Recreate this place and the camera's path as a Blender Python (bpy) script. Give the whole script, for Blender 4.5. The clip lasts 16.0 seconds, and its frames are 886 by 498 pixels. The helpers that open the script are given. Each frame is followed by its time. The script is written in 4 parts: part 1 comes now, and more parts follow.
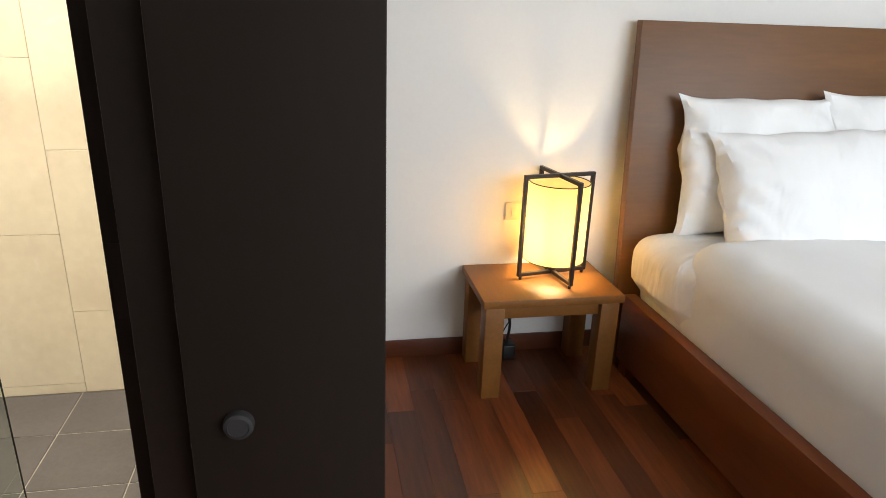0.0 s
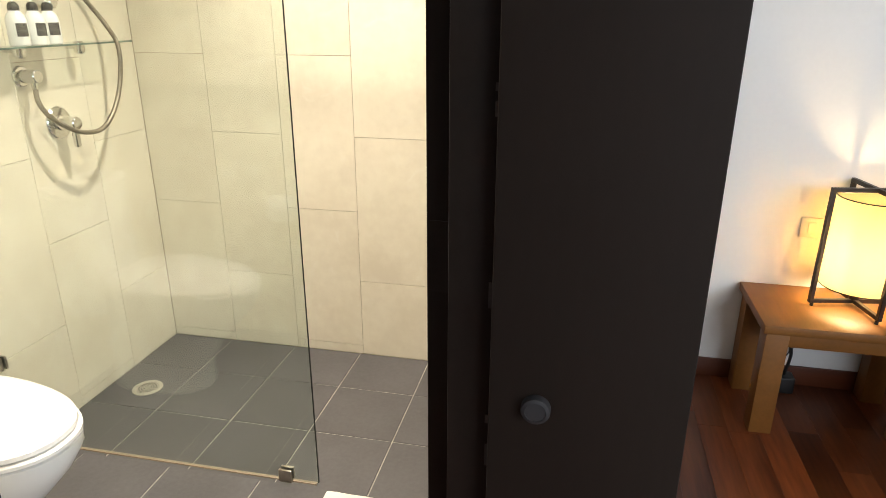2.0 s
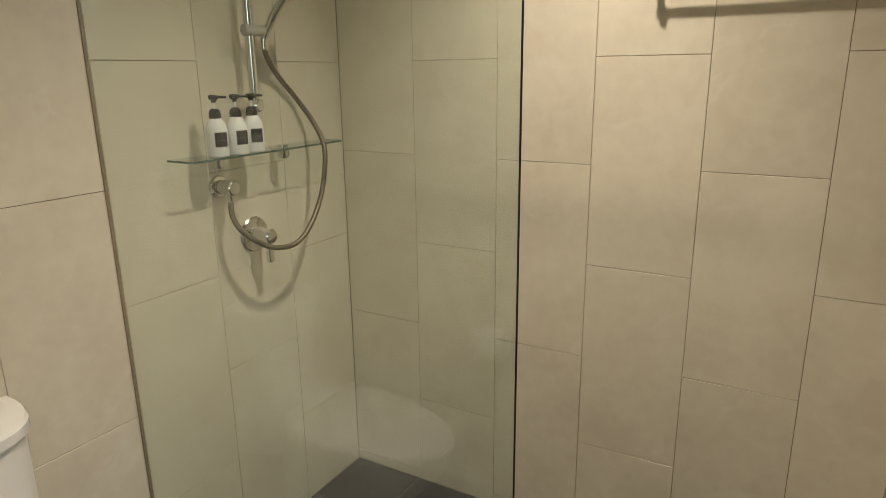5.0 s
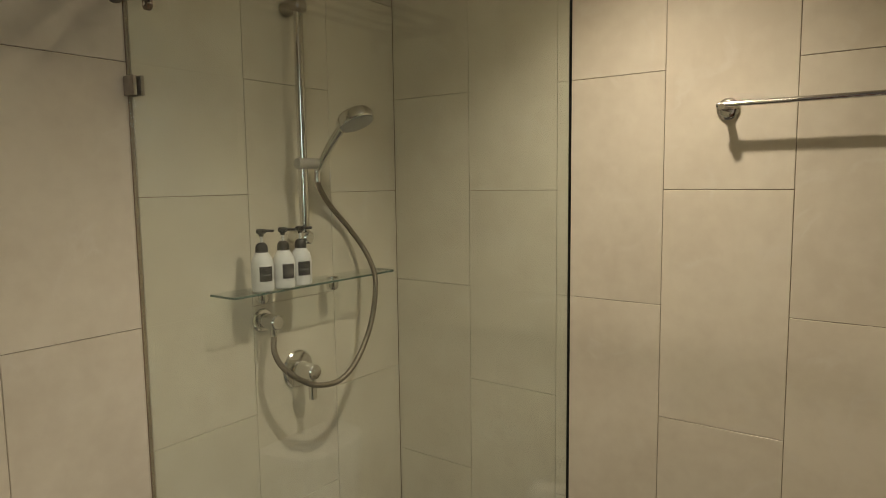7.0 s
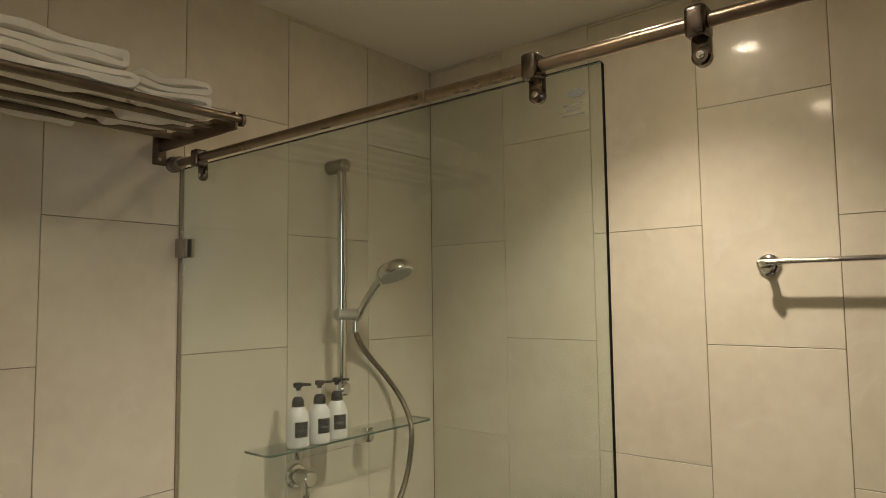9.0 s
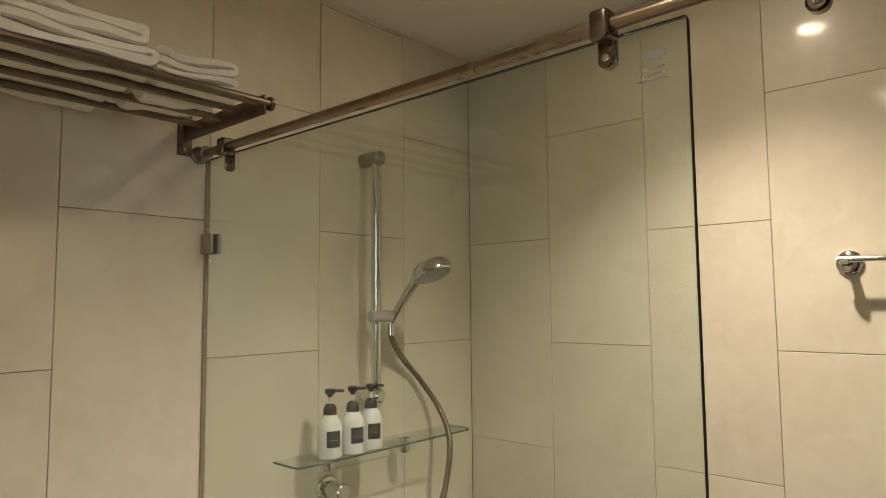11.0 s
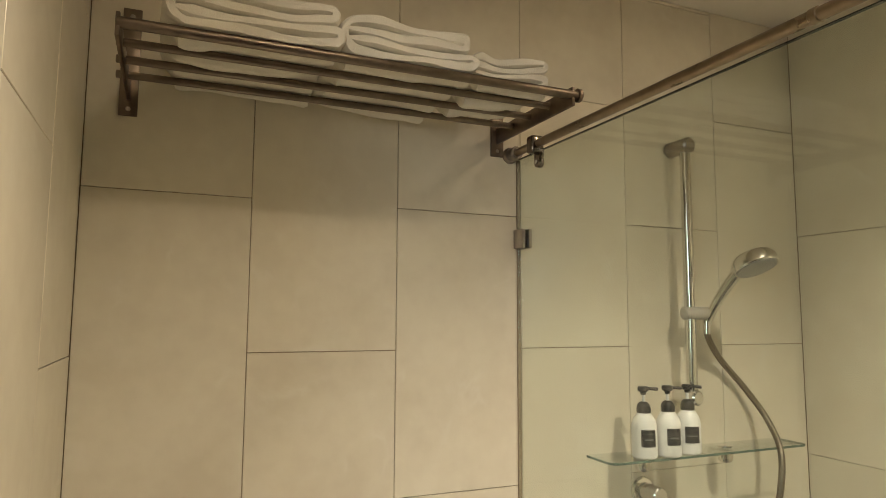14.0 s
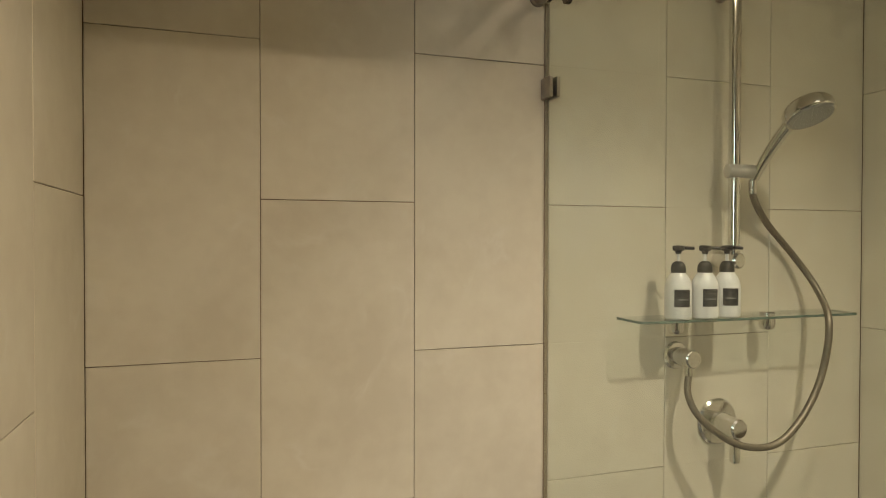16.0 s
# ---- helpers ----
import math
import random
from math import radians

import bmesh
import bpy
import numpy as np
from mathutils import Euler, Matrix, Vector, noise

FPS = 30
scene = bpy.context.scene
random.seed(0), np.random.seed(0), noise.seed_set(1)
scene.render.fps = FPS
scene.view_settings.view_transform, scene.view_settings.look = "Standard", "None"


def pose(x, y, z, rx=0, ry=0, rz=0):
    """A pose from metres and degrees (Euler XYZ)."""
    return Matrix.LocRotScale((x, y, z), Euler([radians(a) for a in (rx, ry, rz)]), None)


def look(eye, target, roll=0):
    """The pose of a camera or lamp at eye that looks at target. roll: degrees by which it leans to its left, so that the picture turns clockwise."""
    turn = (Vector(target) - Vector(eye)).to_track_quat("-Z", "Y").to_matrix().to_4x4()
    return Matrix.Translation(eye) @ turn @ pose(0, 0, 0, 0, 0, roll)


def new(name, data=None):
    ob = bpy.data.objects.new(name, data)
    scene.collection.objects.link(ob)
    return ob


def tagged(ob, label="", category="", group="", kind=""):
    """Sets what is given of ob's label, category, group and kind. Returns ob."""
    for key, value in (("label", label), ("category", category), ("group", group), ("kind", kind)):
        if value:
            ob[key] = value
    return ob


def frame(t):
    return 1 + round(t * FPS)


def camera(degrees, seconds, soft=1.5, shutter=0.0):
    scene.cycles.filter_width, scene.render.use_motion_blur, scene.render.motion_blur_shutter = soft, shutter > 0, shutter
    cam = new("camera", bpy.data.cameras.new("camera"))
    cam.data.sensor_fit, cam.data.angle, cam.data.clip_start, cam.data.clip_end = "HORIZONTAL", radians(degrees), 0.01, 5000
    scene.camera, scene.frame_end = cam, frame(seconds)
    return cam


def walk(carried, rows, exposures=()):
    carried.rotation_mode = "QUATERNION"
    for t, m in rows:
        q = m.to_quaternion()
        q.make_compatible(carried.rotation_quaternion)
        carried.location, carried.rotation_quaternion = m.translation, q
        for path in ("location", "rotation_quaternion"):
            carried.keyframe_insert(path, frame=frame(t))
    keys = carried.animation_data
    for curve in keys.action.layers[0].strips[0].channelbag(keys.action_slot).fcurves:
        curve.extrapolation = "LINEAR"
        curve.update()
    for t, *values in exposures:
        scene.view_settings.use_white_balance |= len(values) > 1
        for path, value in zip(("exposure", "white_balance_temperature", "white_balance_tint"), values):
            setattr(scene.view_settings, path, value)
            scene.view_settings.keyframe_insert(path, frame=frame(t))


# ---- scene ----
cam = camera(68.5, 16.0, soft=0.8)
PATH = [
    (0, (0.052, 0.075, 1.407), (0.415, 1.923, 0.736), 2.0),
    (0.5, (0.024, 0.072, 1.405), (0.258, 1.939, 0.729), 1.6),
    (1, (-0.007, 0.07, 1.4), (0.017, 1.952, 0.722), 1.2),
    (1.5, (-0.024, 0.075, 1.394), (-0.234, 1.945, 0.716), 0.7),
    (2, (-0.015, 0.085, 1.393), (-0.398, 1.925, 0.709), 0.2),
    (2.5, (-0.003, 0.128, 1.423), (-0.576, 1.916, 0.735), -0.2),
    (3, (-0.042, 0.204, 1.435), (-0.779, 1.937, 0.762), -0.6),
    (3.5, (-0.120, 0.326, 1.441), (-0.959, 2.02, 0.792), -0.7),
    (4, (-0.196, 0.432, 1.462), (-1.083, 2.112, 0.853), -0.7),
    (4.2, (-0.223, 0.471, 1.475), (-1.116, 2.152, 0.878), -0.7),
    (6.5, (-0.328, 0.776, 1.538), (-1.476, 2.387, 1.242), -0.7),
    (7, (-0.325, 0.772, 1.568), (-1.502, 2.376, 1.362), -0.7),
    (7.5, (-0.333, 0.764, 1.604), (-1.531, 2.361, 1.489), -0.7),
    (8, (-0.34, 0.764, 1.623), (-1.557, 2.351, 1.625), -0.7),
    (8.5, (-0.334, 0.763, 1.661), (-1.573, 2.33, 1.753), -0.7),
    (8.7, (-0.327, 0.764, 1.664), (-1.578, 2.319, 1.8), -0.6),
    (10.8, (-0.412, 0.85, 1.666), (-1.716, 2.357, 1.835), -0.4),
    (11, (-0.429, 0.844, 1.654), (-1.759, 2.329, 1.821), -0.5),
    (11.5, (-0.444, 0.813, 1.658), (-1.908, 2.166, 1.821), -0.3),
    (12, (-0.426, 0.799, 1.685), (-2.033, 1.979, 1.852), -0.2),
    (12.5, (-0.426, 0.787, 1.69), (-2.127, 1.825, 1.865), -0.1),
    (13, (-0.41, 0.798, 1.702), (-2.189, 1.689, 1.904), 0.1),
    (13.5, (-0.435, 0.794, 1.665), (-2.243, 1.625, 1.871), 0.2),
    (14, (-0.458, 0.816, 1.614), (-2.291, 1.59, 1.816), 0.3),
    (14.5, (-0.467, 0.835, 1.579), (-2.318, 1.565, 1.779), 0.2),
    (15, (-0.472, 0.878, 1.546), (-2.346, 1.554, 1.722), 0.3),
    (15.5, (-0.482, 0.894, 1.511), (-2.371, 1.542, 1.633), 0.2),
    (16, (-0.491, 0.909, 1.465), (-2.393, 1.526, 1.436), 0.1),
]
EXPOSURES = [(0, 0.2, 6800, 10), (1, 0.25, 6800, 10), (2, 0.22, 6500, 10), (2.5, 0.15, 6350, 10), (3, 0.02, 6300, 10), (3.5, -0.24, 6350, 10), (4.2, -0.76, 6500, 10),
             (6.5, -1.64, 7050, 10), (8.5, -1.50, 7000, 10), (11, -1.2, 6950, 10), (13, -0.70, 7100, 10), (16, -1.08, 7200, 10)]
walk(cam, [(t, look(eye, target, roll)) for t, eye, target, roll in PATH], EXPOSURES)

# ---- light ----
world = bpy.data.worlds.new("world")
scene.world = world
world.use_nodes = True
_nt = world.node_tree
_sky = _nt.nodes.new("ShaderNodeTexSky")
_sky.sky_type = "NISHITA"
_sky.sun_disc = False
_sky.sun_elevation = radians(40)
_sky.sun_rotation = radians(200)
_nt.links.new(_sky.outputs[0], _nt.nodes["Background"].inputs[0])
_nt.nodes["Background"].inputs[1].default_value = 0.1


def lamp(name, kind, place, target, energy, colour, size, shape="DISK", size_y=0.0):
    data = bpy.data.lights.new(name, kind)
    data.energy, data.color = energy, colour
    data.shape, data.size = shape, size
    if size_y:
        data.size_y = size_y
    ob = new(name, data)
    ob.matrix_world = look(place, target)
    return ob


WARM = (1.0, 0.90, 0.775)
DOWNLIGHTS = [(-0.853, 1.975, 160.0, 113), (-0.790, 1.060, 92.0, 122)]
for lx, ly, watt, cone in DOWNLIGHTS:
    data = bpy.data.lights.new("downlight_lamp", "SPOT")
    data.energy, data.color, data.shadow_soft_size = watt, WARM, 0.022
    data.spot_size, data.spot_blend = radians(cone), 1.0
    new("downlight_lamp", data).matrix_world = look((lx, ly, 2.438), (lx, ly + 0.0001, 0))
# daylight of the assumed bedroom windows, out of view, in their openings
lamp("unseen_window_lamp", "AREA", (3.37, -1.30, 1.91), (0.5, -0.60, 0.8), 58, (0.80, 0.895, 1.0), 1.1, "RECTANGLE", 1.32)
# added south fill daylight, to brighten the duvet and bed side
lamp("unseen_window_lamp", "AREA", (2.0, -1.97, 1.91), (1.9, 0.9, 0.8), 64, (0.80, 0.895, 1.0), 1.9, "RECTANGLE", 1.32)


# ---- materials ----
def material(name, colour, rough=0.5, metal=0.0, var=0.12, scale=6.0, grain=60.0, bump=0.0, bump_scale=120.0, per_piece=0.0, stretch=(1, 1, 1), spec=0.5, dark=None):
    """A surface with two scales of variation, fine relief and, where it is laid in pieces, a shade of its own for each piece."""
    m = bpy.data.materials.new(name)
    m.use_nodes = True
    nt = m.node_tree
    n, link = nt.nodes, nt.links.new
    b = n["Principled BSDF"]
    b.inputs["Roughness"].default_value = rough
    b.inputs["Metallic"].default_value = metal
    b.inputs["Specular IOR Level"].default_value = spec
    tc = n.new("ShaderNodeTexCoord")
    mp = n.new("ShaderNodeMapping")
    mp.inputs["Scale"].default_value = stretch
    oi = n.new("ShaderNodeObjectInfo")
    add = n.new("ShaderNodeVectorMath")
    add.operation = "ADD"
    mul = n.new("ShaderNodeMath")
    mul.operation = "MULTIPLY"
    mul.inputs[1].default_value = 37.0
    link(oi.outputs["Random"], mul.inputs[0])
    link(tc.outputs["Object"], mp.inputs[0])
    link(mp.outputs[0], add.inputs[0])
    link(mul.outputs[0], add.inputs[1])
    big, fine = n.new("ShaderNodeTexNoise"), n.new("ShaderNodeTexNoise")
    big.inputs["Scale"].default_value, fine.inputs["Scale"].default_value = scale, grain
    big.inputs["Detail"].default_value, fine.inputs["Detail"].default_value = 4, 3
    link(add.outputs[0], big.inputs["Vector"])
    link(add.outputs[0], fine.inputs["Vector"])
    mixn = n.new("ShaderNodeMix")
    mixn.inputs["Factor"].default_value = 0.35
    link(big.outputs["Fac"], mixn.inputs["A"])
    link(fine.outputs["Fac"], mixn.inputs["B"])
    ramp = n.new("ShaderNodeValToRGB")
    lo = dark if dark else [c * (1 - var) for c in colour]
    hi = [min(1, c * (1 + var * 0.7)) for c in colour]
    ramp.color_ramp.elements[0].position, ramp.color_ramp.elements[1].position = 0.3, 0.7
    ramp.color_ramp.elements[0].color, ramp.color_ramp.elements[1].color = (*lo, 1), (*hi, 1)
    link(mixn.outputs["Result"], ramp.inputs[0])
    out = ramp.outputs[0]
    if per_piece:
        hsv = n.new("ShaderNodeHueSaturation")
        rng = n.new("ShaderNodeMapRange")
        rng.inputs["To Min"].default_value, rng.inputs["To Max"].default_value = 1 - per_piece, 1 + per_piece
        link(oi.outputs["Random"], rng.inputs["Value"])
        link(rng.outputs[0], hsv.inputs["Value"])
        link(out, hsv.inputs["Color"])
        out = hsv.outputs[0]
    link(out, b.inputs["Base Color"])
    rr = n.new("ShaderNodeMapRange")
    rr.inputs["To Min"].default_value, rr.inputs["To Max"].default_value = max(0.02, rough * 0.8), min(1, rough * 1.25)
    link(big.outputs["Fac"], rr.inputs["Value"])
    link(rr.outputs[0], b.inputs["Roughness"])
    if bump:
        bn = n.new("ShaderNodeTexNoise")
        bn.inputs["Scale"].default_value, bn.inputs["Detail"].default_value = bump_scale, 3
        link(add.outputs[0], bn.inputs["Vector"])
        bp = n.new("ShaderNodeBump")
        bp.inputs["Strength"].default_value, bp.inputs["Distance"].default_value = bump, 0.002
        link(bn.outputs["Fac"], bp.inputs["Height"])
        link(bp.outputs[0], b.inputs["Normal"])
    return m


def glass_material(name, tint, rough=0.0, ior=1.5):
    """Clear tinted plate glass: a straight view through, and a mirror image on each face."""
    m = bpy.data.materials.new(name)
    m.use_nodes = True
    nt = m.node_tree
    nt.nodes.remove(nt.nodes["Principled BSDF"])
    clear, gloss, mix = nt.nodes.new("ShaderNodeBsdfTransparent"), nt.nodes.new("ShaderNodeBsdfGlossy"), nt.nodes.new("ShaderNodeMixShader")
    facing, power, scale = nt.nodes.new("ShaderNodeLayerWeight"), nt.nodes.new("ShaderNodeMath"), nt.nodes.new("ShaderNodeMapRange")
    facing.inputs["Blend"].default_value = 0.5
    power.operation, power.inputs[1].default_value = "POWER", 5.0
    nt.links.new(facing.outputs["Facing"], power.inputs[0])
    nt.links.new(power.outputs[0], scale.inputs["Value"])
    scale.inputs["To Min"].default_value, scale.inputs["To Max"].default_value = ((ior - 1) / (ior + 1)) ** 2, 1.0
    clear.inputs[0].default_value = (*tint, 1)
    gloss.inputs["Roughness"].default_value = rough
    nt.links.new(scale.outputs[0], mix.inputs[0])
    nt.links.new(clear.outputs[0], mix.inputs[1])
    nt.links.new(gloss.outputs[0], mix.inputs[2])
    nt.links.new(mix.outputs[0], nt.nodes["Material Output"].inputs[0])
    return m


def glow_material(name, colour, strength):
    m = bpy.data.materials.new(name)
    m.use_nodes = True
    b = m.node_tree.nodes["Principled BSDF"]
    b.inputs["Base Color"].default_value = (*colour, 1)
    b.inputs["Emission Color"].default_value = (*colour, 1)
    b.inputs["Emission Strength"].default_value = strength
    return m


TILE = material("wall_tile_glaze", (0.725, 0.668, 0.545), 0.34, var=0.085, scale=5.5, grain=26, bump=0.05, bump_scale=25, per_piece=0.03, dark=(0.695, 0.628, 0.505))
_tb = TILE.node_tree.nodes["Principled BSDF"]
_tr = next(n for n in TILE.node_tree.nodes if n.type == "VALTORGB").color_ramp.elements
_tr[0].position, _tr[1].position = 0.38, 0.62
_tb.inputs["Coat Weight"].default_value, _tb.inputs["Coat Roughness"].default_value = 0.35, 0.09


def veined(mat, light, amount):
    """Adds thin pale veins and soft cloudy patches to a glazed tile."""
    nt = mat.node_tree
    n, link = nt.nodes, nt.links.new
    b = n["Principled BSDF"]
    shift = next(x for x in n if x.type == "VECT_MATH")
    under = b.inputs["Base Color"].links[0].from_socket
    vein, patch = n.new("ShaderNodeTexNoise"), n.new("ShaderNodeTexNoise")
    vein.inputs["Scale"].default_value, vein.inputs["Detail"].default_value, vein.inputs["Distortion"].default_value = 4.5, 6, 0.5
    patch.inputs["Scale"].default_value, patch.inputs["Detail"].default_value = 9.0, 3
    link(shift.outputs[0], vein.inputs["Vector"])
    link(shift.outputs[0], patch.inputs["Vector"])
    off, near, spread, both = (n.new("ShaderNodeMath") for _ in range(4))
    off.operation, off.inputs[1].default_value = "SUBTRACT", 0.5
    near.operation = "ABSOLUTE"
    link(vein.outputs["Fac"], off.inputs[0])
    link(off.outputs[0], near.inputs[0])
    band, some = n.new("ShaderNodeMapRange"), n.new("ShaderNodeMapRange")
    band.inputs["From Min"].default_value, band.inputs["From Max"].default_value = 0.035, 0.0
    some.inputs["From Min"].default_value, some.inputs["From Max"].default_value = 0.50, 0.66
    link(near.outputs[0], band.inputs["Value"])
    link(patch.outputs["Fac"], some.inputs["Value"])
    both.operation = "MULTIPLY"
    link(band.outputs[0], both.inputs[0])
    link(some.outputs[0], both.inputs[1])
    spread.operation, spread.inputs[1].default_value = "MULTIPLY", amount
    link(both.outputs[0], spread.inputs[0])
    mix = n.new("ShaderNodeMix")
    mix.data_type = "RGBA"
    link(spread.outputs[0], mix.inputs["Factor"])
    link(under, mix.inputs[6])
    mix.inputs[7].default_value = (*light, 1)
    link(mix.outputs[2], b.inputs["Base Color"])


veined(TILE, (0.80, 0.755, 0.65), 0.5)
GROUT = material("wall_grout", (0.33, 0.25, 0.165), 0.9, var=0.3, scale=9)
FLOOR_TILE = material("floor_tile_slate", (0.085, 0.08, 0.082), 0.5, var=0.25, scale=5, grain=70, bump=0.12, bump_scale=160, per_piece=0.08)
FLOOR_GROUT = material("floor_grout", (0.44, 0.42, 0.37), 0.9, var=0.5, scale=3.2, dark=(0.09, 0.085, 0.08))
PAINT = material("white_wall_paint", (0.78, 0.765, 0.74), 0.75, var=0.03, scale=2, bump=0.06, bump_scale=180)
CEIL = material("ceiling_paint", (0.80, 0.765, 0.69), 0.85, var=0.03, scale=2)
DARK = material("dark_brown_lacquer", (0.0145, 0.0098, 0.0072), 0.62, spec=0.09, var=0.15, scale=5, grain=90, bump=0.08, bump_scale=90, stretch=(1, 1, 0.2))
DARKJAMB = material("dark_brown_worn_paint", (0.0160, 0.0108, 0.0080), 0.55, spec=0.12, var=0.2, scale=12, grain=90, bump=0.1, bump_scale=70)
WORN = material("worn_paint_edge", (0.045, 0.038, 0.033), 0.8, var=0.5, scale=60)
PLANK = material("jatoba_plank", (0.185, 0.048, 0.012), 0.33, spec=0.4, var=0.34, scale=9, grain=70, bump=0.05, bump_scale=60, per_piece=0.46, stretch=(1, 0.09, 1), dark=(0.055, 0.011, 0.0035))
WOOD = material("orange_stained_wood", (0.215, 0.083, 0.014), 0.5, var=0.22, scale=7, grain=70, bump=0.05, bump_scale=60, stretch=(1, 0.12, 1))
WOODZ = material("brown_stained_wood", (0.150, 0.060, 0.015), 0.46, var=0.25, scale=7, grain=70, bump=0.05, bump_scale=60, stretch=(0.12, 1, 1))
BED_WOOD = material("red_brown_bed_wood", (0.175, 0.043, 0.009), 0.36, var=0.22, scale=7, grain=70, bump=0.04, bump_scale=60, stretch=(1, 0.12, 1))
SKIRT = material("baseboard_wood", (0.10, 0.026, 0.009), 0.4, var=0.25, scale=7, stretch=(0.12, 1, 1))
LINEN = material("white_cotton", (0.87, 0.87, 0.865), 0.9, var=0.02, scale=4, grain=300, bump=0.12, bump_scale=500)


def creased(mat, scale, height, stretch):
    """Adds soft pressed creases under the cloth's weave."""
    nt = mat.node_tree
    weave = next(n for n in nt.nodes if n.type == "BUMP")
    tc, mp, tex, bp = nt.nodes.new("ShaderNodeTexCoord"), nt.nodes.new("ShaderNodeMapping"), nt.nodes.new("ShaderNodeTexNoise"), nt.nodes.new("ShaderNodeBump")
    mp.inputs["Scale"].default_value = stretch
    tex.inputs["Scale"].default_value, tex.inputs["Detail"].default_value, tex.inputs["Distortion"].default_value = scale, 2, 0.7
    bp.inputs["Strength"].default_value, bp.inputs["Distance"].default_value = 0.5, height
    nt.links.new(tc.outputs["Object"], mp.inputs[0])
    nt.links.new(mp.outputs[0], tex.inputs["Vector"])
    nt.links.new(tex.outputs["Fac"], bp.inputs["Height"])
    nt.links.new(bp.outputs[0], weave.inputs["Normal"])


SHEET = material("creased_white_sheet", (0.87, 0.87, 0.865), 0.9, var=0.02, scale=4, grain=300, bump=0.12, bump_scale=500)
PILLOWCASE = material("creased_white_pillowcase", (0.87, 0.87, 0.865), 0.9, var=0.02, scale=4, grain=300, bump=0.12, bump_scale=500)
creased(SHEET, 6, 0.026, (1, 2.6, 0.6))
creased(PILLOWCASE, 6, 0.032, (1.3, 1, 0.7))
creased(LINEN, 4, 0.010, (1, 1, 1))
TOWEL = material("white_terry", (0.76, 0.72, 0.63), 1.0, var=0.05, scale=20, grain=400, bump=0.6, bump_scale=420)
CHROME = material("chrome", (0.72, 0.70, 0.67), 0.12, 1.0, var=0.05)
STEEL = material("brushed_steel", (0.42, 0.38, 0.33), 0.33, 1.0, var=0.15, scale=30, bump=0.05, bump_scale=300)
DARK_STEEL = material("aged_steel", (0.30, 0.265, 0.23), 0.36, 1.0, var=0.25, scale=25)
KNOB_STEEL = material("knob_steel", (0.50, 0.45, 0.40), 0.22, 1.0, var=0.1)
HOSE = material("steel_hose", (0.25, 0.215, 0.17), 0.5, 1.0, var=0.2, scale=40)
CERAMIC = material("white_ceramic", (0.82, 0.81, 0.78), 0.08, var=0.01)
LIDMAT = material("white_seat_plastic", (0.86, 0.845, 0.80), 0.16, var=0.01)
BOTTLE = material("white_bottle_plastic", (0.80, 0.79, 0.77), 0.3, var=0.02)
BLACK = material("black_plastic", (0.014, 0.013, 0.013), 0.4, var=0.2)
LABEL = material("black_paper_label", (0.018, 0.018, 0.02), 0.6, var=0.2)
INK = material("grey_label_print", (0.22, 0.22, 0.22), 0.7)
PLASTIC = material("ivory_switch_plastic", (0.74, 0.71, 0.62), 0.35, var=0.02)
SEAL = material("clear_silicone_seal", (0.27, 0.20, 0.13), 0.4, var=0.15, scale=30)
ETCH = material("etched_white_mark", (0.16, 0.16, 0.145), 0.8)
BRONZE = material("black_lamp_metal", (0.03, 0.022, 0.018), 0.4, 0.3, var=0.2)
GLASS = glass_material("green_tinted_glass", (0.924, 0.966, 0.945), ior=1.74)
SHELF_GLASS = glass_material("shelf_glass", (0.95, 0.972, 0.96))
SHELF_EDGE = material("green_glass_edge", (0.10, 0.16, 0.13), 0.25, var=0.2, scale=30)
LENS = glow_material("downlight_lens", (1.0, 0.85, 0.66), 400.0)


def shade_material():
    m = bpy.data.materials.new("lamp_shade_fabric")
    m.use_nodes = True
    nt = m.node_tree
    nt.nodes.remove(nt.nodes["Principled BSDF"])
    d, t, mx = nt.nodes.new("ShaderNodeBsdfDiffuse"), nt.nodes.new("ShaderNodeBsdfTranslucent"), nt.nodes.new("ShaderNodeMixShader")
    w = nt.nodes.new("ShaderNodeTexNoise")
    w.inputs["Scale"].default_value = 250
    rp = nt.nodes.new("ShaderNodeValToRGB")
    rp.color_ramp.elements[0].color, rp.color_ramp.elements[1].color = (0.95, 0.83, 0.55, 1), (0.98, 0.88, 0.62, 1)
    nt.links.new(w.outputs["Fac"], rp.inputs[0])
    nt.links.new(rp.outputs[0], d.inputs[0])
    nt.links.new(rp.outputs[0], t.inputs[0])
    mx.inputs[0].default_value = 0.92
    nt.links.new(d.outputs[0], mx.inputs[1])
    nt.links.new(t.outputs[0], mx.inputs[2])
    nt.links.new(mx.outputs[0], nt.nodes["Material Output"].inputs[0])
    return m


SHADE = shade_material()


# ---- mesh helpers ----
def box(bm, x0, x1, y0, y1, z0, z1, bevel=0.0, seg=2):
    made = bmesh.ops.create_cube(bm, size=1.0)["verts"]
    for v in made:
        v.co = Vector((x0 + (v.co.x + 0.5) * (x1 - x0), y0 + (v.co.y + 0.5) * (y1 - y0), z0 + (v.co.z + 0.5) * (z1 - z0)))
    if bevel:
        edges = list({e for v in made for e in v.link_edges})
        bmesh.ops.bevel(bm, geom=edges, offset=bevel, segments=seg, profile=0.5, affect="EDGES")
    return bm


